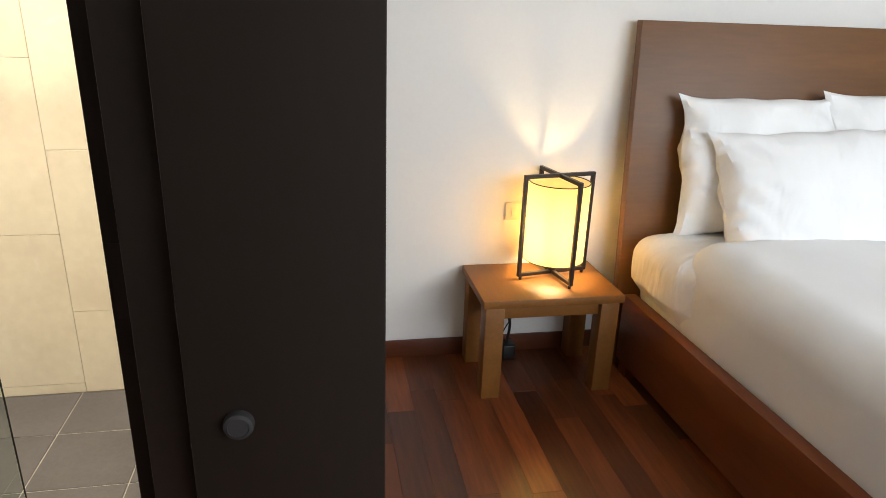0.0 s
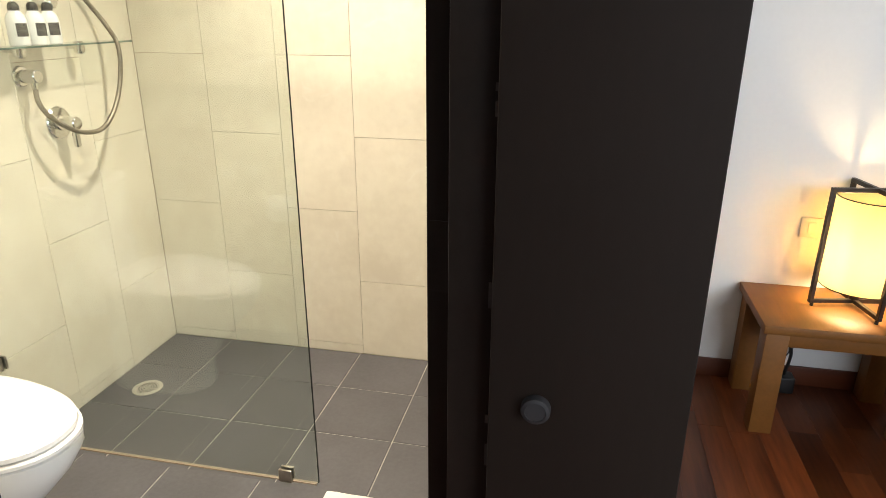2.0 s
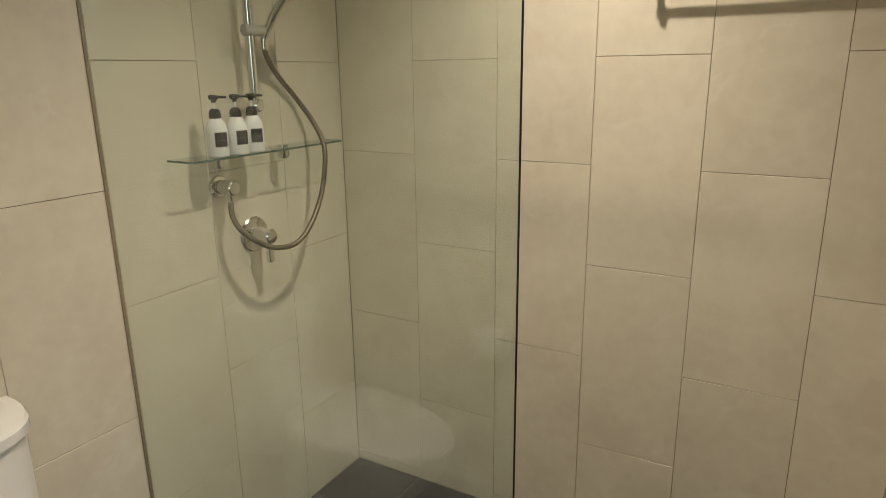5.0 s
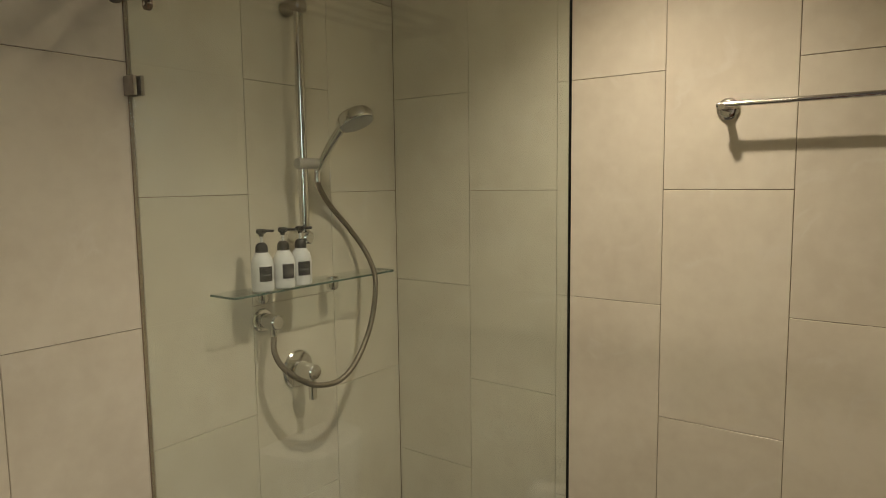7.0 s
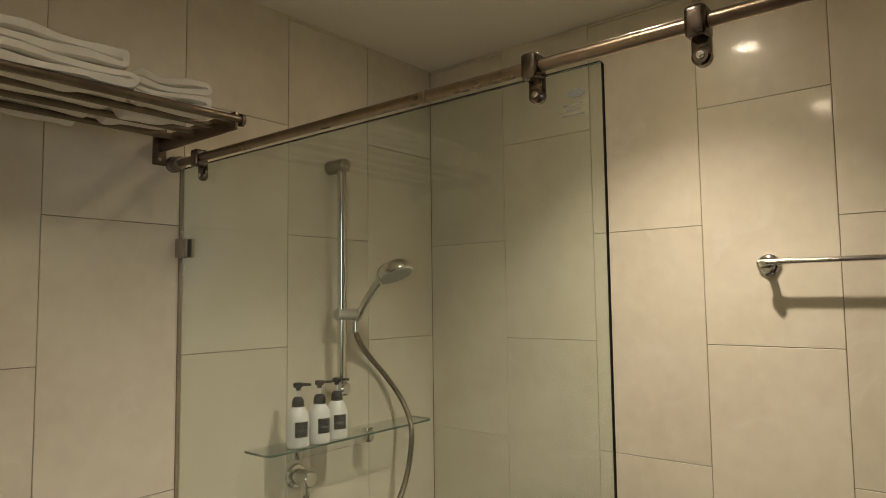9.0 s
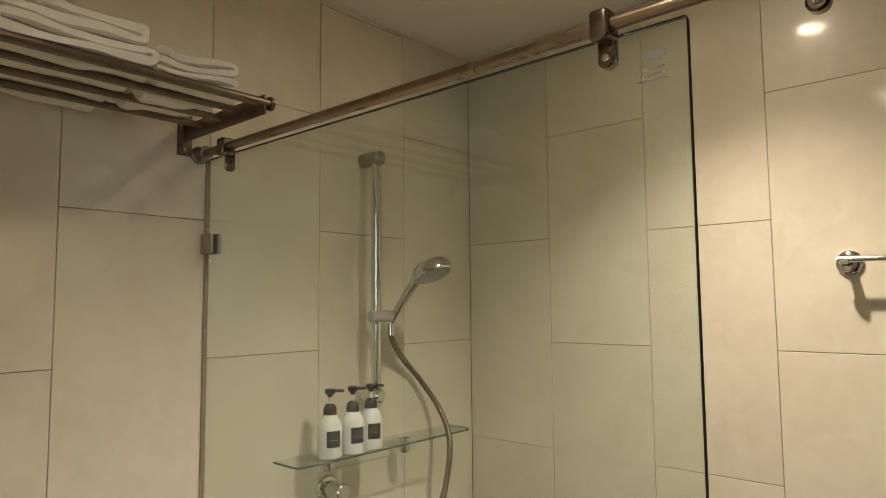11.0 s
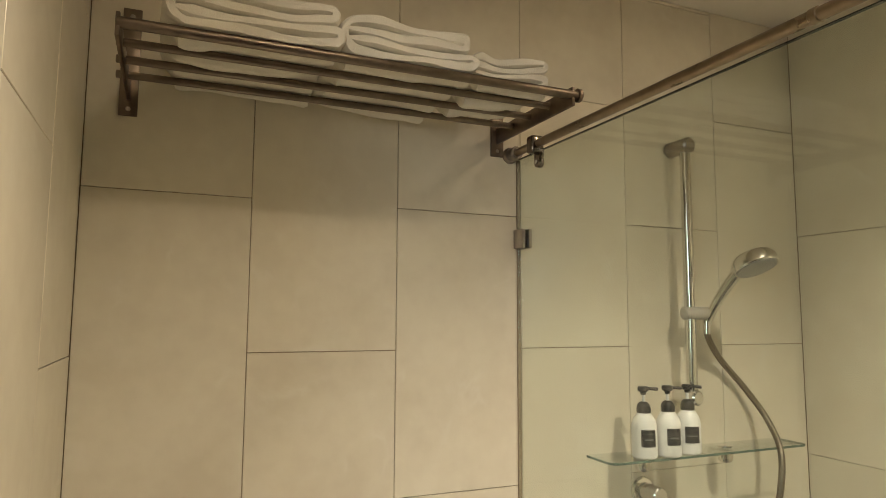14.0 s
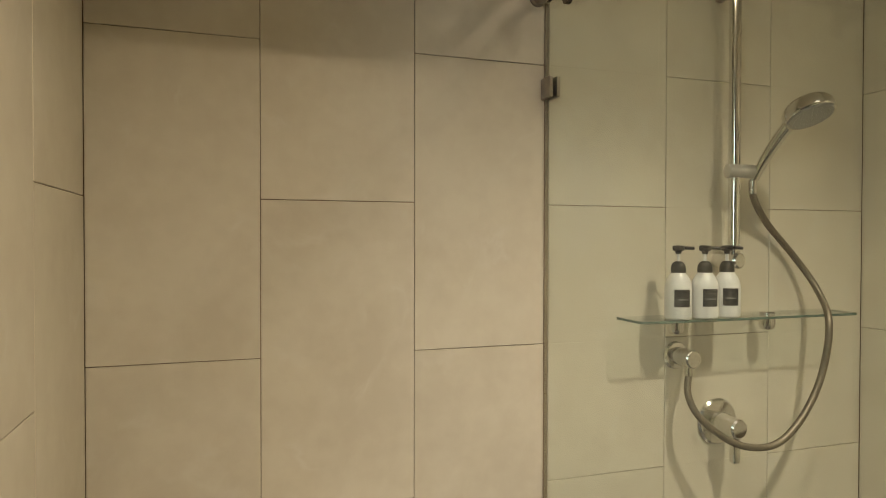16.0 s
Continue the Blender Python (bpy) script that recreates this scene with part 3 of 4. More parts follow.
def plate_outline(inset):
    """The plate's outline: square at the wall, rounded at the two front corners."""
    out = [(XL + 0.002, SY1 - inset), (XL + 0.002, SY0 + inset)]
    for cy, a0 in ((SY0 + 0.022, 180), (SY1 - 0.022, 270)):
        for k in range(7):
            a = radians(a0 + 15 * k)
            out.append((XL + 0.078 - math.sin(a) * (0.022 - inset), cy + math.cos(a) * (0.022 - inset)))
    return out


pts = plate_outline(0.0014)
lo = [bm.verts.new((x, y, SZ - 0.006)) for x, y in pts]
hi = [bm.verts.new((x, y, SZ)) for x, y in pts]
bm.faces.new(lo[::-1])
bm.faces.new(hi)
for i in range(len(pts)):
    j = (i + 1) % len(pts)
    bm.faces.new((lo[i], lo[j], hi[j], hi[i]))
part("glass_plate", bm, SHELF_GLASS, shelf, smooth=False)
bm = B()
rings = [[bm.verts.new((x, y, z)) for x, y in plate_outline(d)[1:] + plate_outline(d)[:1]] for d, z in ((0.0013, SZ - 0.0058), (0.0, SZ - 0.0052), (0.0, SZ - 0.0008), (0.0013, SZ - 0.0002))]
for a, b in zip(rings, rings[1:] + rings[:1]):
    for i in range(len(a) - 1):
        bm.faces.new((a[i], a[i + 1], b[i + 1], b[i]))
part("edge", bm, SHELF_EDGE, shelf, "dark green ground edge of the glass")
for py_ in (1.850, 2.105):
    bm = B()
    rod(bm, (XL, py_, SZ - 0.014), (XL + 0.046, py_, SZ - 0.014), 0.0075, 20, 0.001)
    turned(bm, [(0.012, -0.036), (0.017, -0.031), (0.0185, -0.024), (0.0185, -0.0065)], Matrix.Translation((XL + 0.052, py_, SZ)), 28)
    turned(bm, [(0.0165, 0.0005), (0.0165, 0.004), (0.014, 0.006)], Matrix.Translation((XL + 0.052, py_, SZ)), 28)
    part("peg", bm, CHROME, shelf, "chrome shelf peg")


def bottle(x, y, turn):
    t = thing("pump_bottle", "white plastic pump bottle with black pump and black label", "bottle", (x, y, SZ + 0.0005), group="bottles on the shower shelf")
    part("body", turned(B(), [(0.024, 0.0), (0.0276, 0.003), (0.0286, 0.009), (0.0286, 0.066), (0.0278, 0.075), (0.0245, 0.086), (0.0190, 0.095), (0.0150, 0.101), (0.0130, 0.106)], n=40), BOTTLE, t)
    part("collar", turned(B(), [(0.0158, 0.101), (0.0158, 0.113), (0.0135, 0.120), (0.009, 0.125), (0.006, 0.126)], n=32), BLACK, t)
    part("stem", turned(B(), [(0.0036, 0.1255), (0.0036, 0.142)], n=16), BOTTLE, t, "pale pump stem")
    pump = part("pump", turned(B(), [(0.006, 0.1415), (0.0065, 0.147), (0.0125, 0.150), (0.0125, 0.158), (0.0105, 0.1605)], n=24), BLACK, t, "black pump head")
    bm = B()
    a = radians(turn + 78)
    rod(bm, (0, 0, 0.156), (0.033 * math.cos(a), 0.033 * math.sin(a), 0.1545), 0.0036, 12, 0.0006)
    part("nozzle", bm, BLACK, pump)

    def patch(z0, z1, w, r, n=10):
        bm = B()
        cols = []
        for i in range(n + 1):
            q = radians(turn) + (i / n - 0.5) * w / 0.0286
            cols.append([bm.verts.new((r * math.cos(q), r * math.sin(q), z)) for z in (z0, z1)])
        for c, d in zip(cols, cols[1:]):
            bm.faces.new((c[0], d[0], d[1], c[1]))
        return bm

    lab = part("label", patch(0.028, 0.066, 0.035, 0.0290), LABEL, t, "black label with grey print")
    part("print", patch(0.043, 0.046, 0.021, 0.0292, 6), INK, lab)
    part("print", patch(0.056, 0.0575, 0.010, 0.0292, 6), INK, lab)


bottle(-1.683, 1.836, -18)
bottle(-1.678, 1.902, -12)
bottle(-1.683, 1.966, -22)

# ---- towel rack ----
RACK_STEEL = material("brown_aged_steel", (0.235, 0.185, 0.145), 0.34, 1.0, var=0.25, scale=25)
rack = thing("towel_rack", "brushed steel towel rack with bars fixed above the toilet", "towel rack")
BARZ = 2.026
for ay in (0.734, 1.498):
    br = part("bracket", box(B(), XL, XL + 0.004, ay - 0.016, ay + 0.016, 1.975, 2.180, 0.001), RACK_STEEL, rack, "flat steel wall bracket")
    for zz in (1.988, 2.165):
        part("screw", turned(B(), [(0.0045, 0.0), (0.004, 0.0015), (0.001, 0.002)], axis((XL + 0.004, ay, zz), (0, ay, zz)), 12), STEEL, br)
    part("arm", box(B(), XL + 0.004, -1.450, ay - 0.003, ay + 0.003, BARZ - 0.022, BARZ + 0.014, 0.001), RACK_STEEL, rack)
for bx_ in (-1.455, -1.530, -1.605, -1.680):
    part("bar", rod(B(), (bx_, 0.732 - 0.066 * (-1.455 - bx_), BARZ), (bx_, 1.510, BARZ), 0.0085 if bx_ > -1.46 else 0.0068, 18, 0.001), RACK_STEEL, rack)
part("end_cap", turned(B(), [(0.013, 0), (0.013, 0.007), (0.011, 0.009)], axis((-1.455, 1.508, BARZ), (-1.455, 2, BARZ)), 24), RACK_STEEL, rack)


def folded_towel(name, label, y0, y1, th, depth, x_front, seed, sway):
    """A towel folded twice: a thick ribbon in the y-z plane that wraps round one end, laid along x over the bars."""
    z0 = BARZ + 0.0075
    path = []

    def run(a, b, za, zb, n=20):
        for i in range(n):
            t = i / (n - 1)
            path.append(Vector((0, a + (b - a) * t, za + (zb - za) * t + sway * math.sin(math.pi * t) * math.sin(4.3 * t + seed))))

    def bend(cy, cz, r, a0, a1, n=9):
        for i in range(1, n):
            a = a0 + (a1 - a0) * i / n
            path.append(Vector((0, cy + r * math.cos(a), cz + r * math.sin(a))))

    zs = [z0 + (k + 0.5) * th for k in range(4)]
    yl, yr = y0 + 2 * th, y1 - 0.5 * th
    run(y0 + 0.78 * th, yr - 0.4 * th, zs[2], zs[2])
    bend(yr - 0.4 * th, z0 + 3 * th, 0.5 * th, -math.pi / 2, math.pi / 2)
    run(yr - 0.4 * th, yl, zs[3], zs[3])
    bend(yl, z0 + 2 * th, 1.5 * th, math.pi / 2, 3 * math.pi / 2, 14)
    run(yl, yr, zs[0], zs[0])
    bend(yr, z0 + th, 0.5 * th, -math.pi / 2, math.pi / 2)
    run(yr, y0 + 0.85 * th, zs[1], zs[1])
    rib = th * 0.53
    left, right = [], []
    for i, q in enumerate(path):
        tan = (path[min(i + 1, len(path) - 1)] - path[max(i - 1, 0)]).normalized()
        nrm = Vector((0, -tan.z, tan.y))
        end = min(i, len(path) - 1 - i)
        w = rib * min(1.0, 0.5 + 0.25 * end) * (1 + 0.10 * math.sin(i * 0.37 + seed))
        left.append(q + nrm * w)
        right.append(q - nrm * w)
    outline = left + right[::-1]
    bm = B()
    steps = 44
    loops = []
    for s_ in range(steps + 1):
        t = s_ / steps
        # crowd the sections towards both ends, where the rim is rounded
        t = 0.5 - 0.5 * math.cos(math.pi * t)
        x = x_front - depth + depth * t
        edge = min(t, 1 - t) * depth
        rim = 1.0 - 0.40 * max(0.0, 1 - edge / (0.75 * th)) ** 2.0
        loop = []
        for i, q in enumerate(outline):
            c = path[i] if i < len(path) else path[2 * len(path) - 1 - i]
            v = c + (q - c) * rim
            nz = noise.noise(Vector((x * 9 + seed, v.y * 11, v.z * 22)))
            nf = noise.noise(Vector((x * 45 + seed, v.y * 45, v.z * 45)))
            low = v.z - z0
            sag = -0.020 * math.sin((x + 1.455) / 0.075 * math.pi) ** 2 * (0.6 + nz) if low < 0.3 * th else 0.0
            loop.append(bm.verts.new((x + 0.018 * nz * (1 if t > 0.5 else 0.3), v.y + 0.008 * nz + 0.0015 * nf, max(v.z + 0.0035 * nz * min(1.0, low / (2 * th)) + 0.0012 * nf, z0 + 0.0012) + sag)))
        loops.append(loop)
    m = len(outline)
    for a, b in zip(loops, loops[1:]):
        for i in range(m):
            bm.faces.new((a[i], a[(i + 1) % m], b[(i + 1) % m], b[i]))
    n = len(path)
    for lp in (loops[0], loops[-1]):
        for i in range(n - 1):
            bm.faces.new((lp[i], lp[i + 1], lp[2 * n - 2 - i], lp[2 * n - 1 - i]))
    return solid(name, bm, TOWEL, label, "towel", group="towels on the rack")


folded_towel("bath_towel", "thick white bath towel folded on the rack", 0.790, 1.048, 0.0176, 0.27, -1.445, 1.0, 0.0030)
folded_towel("bath_towel", "thick white bath towel folded on the rack", 1.052, 1.290, 0.0172, 0.27, -1.448, 4.2, 0.0035)
folded_towel("hand_towel", "small white hand towel folded on the rack", 1.298, 1.452, 0.0140, 0.20, -1.475, 7.7, 0.003)


# ---- toilet ----
def egg(a_front, a_back, b, n=56):
    """An outline that is long to the front and short to the back."""
    pts = []
    for i in range(n):
        t = 2 * math.pi * i / n
        c, s_ = math.cos(t), math.sin(t)
        pts.append(((a_front if c > 0 else a_back) * c, b * math.copysign(abs(s_) ** 0.88, s_)))
    return pts


def lofted(bm, levels):
    """levels: (outline, z) from the bottom up, all outlines with as many points."""
    loops = [[bm.verts.new((x, y, z)) for x, y in o] for o, z in levels]
    n = len(loops[0])
    for a, b in zip(loops, loops[1:]):
        for i in range(n):
            bm.faces.new((a[i], a[(i + 1) % n], b[(i + 1) % n], b[i]))
    bm.faces.new(loops[0][::-1])
    bm.faces.new(loops[-1])
    return bm


def shifted(o, dx, k=1.0):
    return [(x * k + dx, y * k) for x, y in o]


TX, TY = XL + 0.006, 1.104
toilet = thing("toilet", "white ceramic one-piece toilet with the lid closed", "toilet", (TX, TY, FL))
base = egg(0.20, 0.20, 0.115)
bowl = egg(0.338, 0.22, 0.178)
part("bowl", lofted(B(), [(shifted(base, 0.26), 0.0), (shifted(base, 0.26, 1.0), 0.03), (shifted(base, 0.265, 0.98), 0.10), (shifted(egg(0.260, 0.21, 0.135), 0.29), 0.22), (shifted(egg(0.310, 0.22, 0.165), 0.33), 0.32), (shifted(bowl, 0.335), 0.375), (shifted(bowl, 0.335, 1.0), 0.398), (shifted(bowl, 0.335, 0.97), 0.402)]), CERAMIC, toilet)
lid = egg(0.344, 0.215, 0.182)
part("seat", lofted(B(), [(shifted(lid, 0.335, 0.97), 0.4035), (shifted(lid, 0.335, 0.99), 0.407), (shifted(lid, 0.335, 0.99), 0.415), (shifted(lid, 0.335, 0.975), 0.418)]), LIDMAT, toilet)
part("seat_lid", lofted(B(), [(shifted(lid, 0.328, 0.955), 0.4195), (shifted(lid, 0.328, 0.985), 0.424), (shifted(lid, 0.328, 0.98), 0.434), (shifted(lid, 0.328, 0.93), 0.444), (shifted(lid, 0.326, 0.78), 0.452), (shifted(lid, 0.324, 0.45), 0.457), (shifted(lid, 0.324, 0.1), 0.458)]), LIDMAT, toilet, "white closed lid")


def dee(depth, b, n=56):
    pts = []
    for i in range(n):
        t = 2 * math.pi * i / n
        c, s_ = math.cos(t), math.sin(t)
        pts.append((depth * max(c, 0) ** 0.8 if c > 0 else 0.004 * c, b * math.copysign(abs(s_) ** (0.7 if c > 0 else 0.5), s_)))
    return pts


part("tank", lofted(B(), [(dee(0.17, 0.140), 0.30), (dee(0.185, 0.150), 0.42), (dee(0.170, 0.144), 0.55), (dee(0.166, 0.147), 0.71), (dee(0.166, 0.148), 0.732)]), CERAMIC, toilet)
part("tank_lid", lofted(B(), [(dee(0.168, 0.150), 0.7335), (dee(0.174, 0.155), 0.737), (dee(0.174, 0.155), 0.758), (dee(0.168, 0.150), 0.766), (dee(0.14, 0.13), 0.769)]), CERAMIC, toilet)
part("flush_button", turned(B(), [(0.019, 0.7692), (0.019, 0.774), (0.016, 0.776)], Matrix.Translation((0.09, 0.0, 0.0)), 28), CHROME, toilet, "round chrome flush button")

# ---- toilet roll on the south wall ----
holder = thing("toilet_roll_holder", "chrome toilet roll holder on the tiled wall", "roll holder")
part("plate", box(B(), -1.155, -1.105, YN, YN + 0.010, 0.715, 0.765, 0.003), CHROME, holder)
bm = B()
swept(bm, [(-1.13, YN + 0.008, 0.74), (-1.13, YN + 0.05, 0.745), (-1.13, YN + 0.075, 0.72), (-1.10, YN + 0.075, 0.68), (-1.08, YN + 0.075, 0.68)], 0.004, 10)
rod(bm, (-1.19, YN + 0.075, 0.68), (-1.07, YN + 0.075, 0.68), 0.004, 12)
part("arm", bm, CHROME, holder)
bm = B()
turned(bm, [(0.020, 0.0), (0.050, 0.0), (0.052, 0.003), (0.052, 0.097), (0.050, 0.10), (0.020, 0.10), (0.020, 0.0)], axis((-1.18, YN + 0.075, 0.68 - 0.0155), (-1.0, YN + 0.075, 0.68 - 0.0155)), 40, cap=False)
solid("toilet_roll", bm, LINEN, "full white toilet paper roll on its holder", "toilet roll")

# ---- floor drain and mat ----
drain = thing("floor_drain", "round steel floor drain in the shower floor", "floor drain", (-1.601, 2.018, 0.0))
part("rim", turned(B(), [(0.040, 0.0005), (0.056, 0.0005), (0.056, 0.003), (0.053, 0.004), (0.040, 0.0035), (0.040, 0.0005)], n=44, cap=False), material("pale_steel_rim", (0.6, 0.57, 0.5), 0.4, 0.7), drain)
# flat black disc: the shade of the recess below the grate, as colour
part("well", turned(B(), [(0.0405, 0.0006), (0.0405, 0.0012)], n=36), BLACK, drain)
bm = B()
for k in range(4):
    r = 0.006 + 0.0092 * k
    for q in range(4):
        a0 = math.pi / 2 * q + 0.18
        seg = []
        for j in range(9):
            a = a0 + (math.pi / 2 - 0.36) * j / 8
            seg.append([bm.verts.new((rr * math.cos(a), rr * math.sin(a), 0.0032)) for rr in (r, r + 0.0055)])
        for c, d in zip(seg, seg[1:]):
            bm.faces.new((c[0], c[1], d[1], d[0]))
box(bm, -0.041, 0.041, -0.003, 0.003, 0.0014, 0.0031)
box(bm, -0.003, 0.003, -0.041, 0.041, 0.0014, 0.0033)
part("grate", bm, material("steel_grate", (0.5, 0.47, 0.41), 0.4, 0.8), drain, smooth=False)

bm = B()
box(bm, -0.655, -0.22, 1.17, 1.518, FL + 0.001, FL + 0.016, 0.006, 3)
bmesh.ops.subdivide_edges(bm, edges=[e for e in bm.edges if e.calc_length() > 0.1], cuts=14, use_grid_fill=True)
for v in bm.verts:
    if v.co.z > FL + 0.01:
        v.co.z += 0.003 * noise.noise(v.co * 22)
solid("bath_mat", bm, TOWEL, "folded white terry bath mat lying on the bathroom floor", "bath mat")


# ---- bedroom: nightstand, lamp, socket ----
NX, NY = 0.60, 2.085
stand = thing("nightstand", "orange brown wooden nightstand with square legs", "nightstand", (NX, NY, FL))
NW, ND, NH = 0.53, 0.365, 0.400
part("top", box(B(), 0, NW, 0, ND, NH - 0.030, NH, 0.003), WOOD, stand)
for lx, ly in ((0.012, 0.012), (NW - 0.082, 0.012), (0.012, ND - 0.082), (NW - 0.082, ND - 0.082)):
    part("leg", box(B(), lx, lx + 0.07, ly, ly + 0.07, 0, NH - 0.0305, 0.002), WOOD, stand)
part("apron", box(B(), 0.0825, NW - 0.0825, 0.034, 0.054, NH - 0.085, NH - 0.0305, 0.001), WOOD, stand)
part("apron", box(B(), 0.0825, NW - 0.0825, ND - 0.06, ND - 0.04, NH - 0.085, NH - 0.0305, 0.001), WOOD, stand)
for lx in (0.05, NW - 0.075):
    part("apron", box(B(), lx, lx + 0.02, 0.0825, ND - 0.0825, NH - 0.085, NH - 0.0305, 0.001), WOOD, stand)

LX, LY, LZ = 0.921, 2.302, FL + NH
table_lamp = thing("table_lamp", "lit drum lamp with cream shade inside a crossed black frame", "table lamp", (LX, LY, LZ), rz=10)
R, HT, W = 0.148, 0.405, 0.014


def cross_frame(rz, lift):
    bm = B()
    m = Matrix.Rotation(radians(rz), 4, "Z")
    z0, z1 = 0.012 + lift, HT - lift
    tmp = B()
    box(tmp, -R, R, -W / 2, W / 2, z0, z0 + W, 0.001, 1)
    box(tmp, -R, R, -W / 2, W / 2, z1 - W, z1, 0.001, 1)
    box(tmp, -R, -R + W, -W / 2, W / 2, z0 + W - 0.001, z1 - W + 0.001, 0.001, 1)
    box(tmp, R - W, R, -W / 2, W / 2, z0 + W - 0.001, z1 - W + 0.001, 0.001, 1)
    tmp.transform(m)
    return part("frame_hoop", tmp, BRONZE, table_lamp, "slim black square metal hoop")


cross_frame(0, 0.0)
cross_frame(90, 0.0015)
for a in range(4):
    q = Vector((0.135 * math.cos(a * math.pi / 2), 0.135 * math.sin(a * math.pi / 2), 0))
    part("foot", rod(B(), q, q + Vector((0, 0, 0.0125)), 0.006, 14), BLACK, table_lamp)
bm = B()
turned(bm, [(0.114, 0.075), (0.114, 0.375), (0.1125, 0.375), (0.1125, 0.075), (0.114, 0.075)], n=64, cap=False)
part("shade", bm, SHADE, table_lamp, "glowing cream fabric drum shade")
for zz in (0.0735, 0.3738):
    bm = B()
    turned(bm, [(0.1148, zz), (0.1148, zz + 0.003), (0.1118, zz + 0.003), (0.1118, zz), (0.1148, zz)], n=64, cap=False)
    part("shade_ring", bm, BRONZE, table_lamp)
part("socket", turned(B(), [(0.016, 0.027), (0.016, 0.09), (0.013, 0.12), (0.013, 0.130)], n=24), BRONZE, table_lamp)
part("bulb", turned(B(), [(0.012, 0.131), (0.014, 0.145), (0.026, 0.170), (0.028, 0.188), (0.022, 0.208), (0.008, 0.216)], n=28), glow_material("bulb_glow", (1.0, 0.73, 0.38), 275.0), table_lamp, "warm glowing bulb")
cord = thing("lamp_cord", "thin black lamp cord hanging behind the nightstand", "cord")
part("cable", swept(B(), [(LX + 0.02, LY + 0.03, LZ + 0.004), (LX + 0.05, 2.43, LZ + 0.004), (LX + 0.02, YB - 0.006, LZ - 0.03), (0.86, YB - 0.010, 0.30), (0.80, YB - 0.020, 0.20), (0.77, YB - 0.035, 0.155)], 0.0028, 8), BLACK, cord)
adapter = thing("power_adapter", "black power adapter and cables on the floor under the nightstand", "power adapter", (0.80, YB - 0.06, FL))
part("body", box(B(), -0.030, 0.025, -0.03, 0.03, 0.0, 0.065, 0.006, 3), BLACK, adapter)
part("cable", swept(B(), [(-0.01, 0.0, 0.060), (0.0, 0.0, 0.16), (-0.03, 0.02, 0.22), (-0.04, 0.035, 0.26)], 0.006, 8), BLACK, adapter)
plate = thing("light_switch", "ivory plastic light switch plate on the white wall", "switch", (0.800, YB, 0.693))
part("plate", box(B(), -0.036, 0.036, -0.009, 0.0, -0.036, 0.036, 0.003), PLASTIC, plate)
part("rocker", box(B(), -0.012, 0.012, -0.0125, -0.0092, -0.020, 0.020, 0.0015), PLASTIC, plate)

# ---- bed ----
bed = thing("bed", "red brown wooden bed frame with a leaning headboard", "bed", (1.208, 2.362, FL), rz=0.8)
BW, BL = 1.72, 2.08
bm = B()
box(bm, 0.0, BW, -0.042, 0.0, 0.0, 1.346, 0.003)
for v in bm.verts:
    v.co.y += (v.co.z - 0.5) * 0.075
part("headboard", bm, WOODZ, bed, "leaning brown wooden headboard")
part("side_rail", box(B(), 0.006, 0.056, -BL, -0.1, 0.05, 0.325, 0.003), BED_WOOD, bed)
part("side_rail", box(B(), BW - 0.056, BW - 0.006, -BL, -0.1, 0.05, 0.325, 0.003), BED_WOOD, bed)
part("foot_rail", box(B(), 0.0565, BW - 0.0565, -BL, -BL + 0.05, 0.05, 0.325, 0.003), BED_WOOD, bed)
for lx, ly in ((0.008, -BL + 0.003), (BW - 0.066, -BL + 0.003), (0.008, -0.19), (BW - 0.066, -0.19)):
    part("leg", box(B(), lx, lx + 0.058, ly, ly + 0.06, 0.0, 0.0495, 0.002), BED_WOOD, bed)
part("slat_base", box(B(), 0.0565, BW - 0.0565, -BL + 0.0505, -0.12, 0.22, 0.25, 0.002), WOOD, bed)


def soft_block(x0, x1, y0, y1, z0, z1, rad, amp, freq, seed, cuts):
    """A padded block with rounded edges and slack cloth over it."""
    bm = B()
    nx, ny, nz = cuts
    bmesh.ops.create_cube(bm, size=2.0)
    bmesh.ops.subdivide_edges(bm, edges=bm.edges[:], cuts=nx, use_grid_fill=True)
    hx_, hy_, hz_ = (x1 - x0) / 2, (y1 - y0) / 2, (z1 - z0) / 2
    for v in bm.verts:
        p = Vector((v.co.x * hx_, v.co.y * hy_, v.co.z * hz_))
        # crowd the vertices of the cube's edges into the rounded rim
        core = Vector((max(-hx_ + rad, min(hx_ - rad, p.x)), max(-hy_ + rad, min(hy_ - rad, p.y)), max(-hz_ + min(rad, hz_ * 0.98), min(hz_ - min(rad, hz_ * 0.98), p.z))))
        d = p - core
        if d.length > 1e-6:
            p = core + d.normalized() * min(rad, max(abs(d.x), abs(d.y), abs(d.z)))
        w = noise.noise(Vector((p.x * freq[0] + seed, p.y * freq[1], p.z * freq[2])))
        w2 = noise.noise(Vector((p.x * freq[0] * 3 + seed, p.y * freq[1] * 3, p.z * freq[2] * 2)))
        out = (p - Vector((core.x, core.y, core.z)))
        out = out.normalized() if out.length > 1e-6 else Vector((0, 0, 1 if p.z > 0 else -1))
        p += out * (amp * w + amp * 0.4 * w2)
        v.co = p + Vector(((x0 + x1) / 2, (y0 + y1) / 2, (z0 + z1) / 2))
    return bm


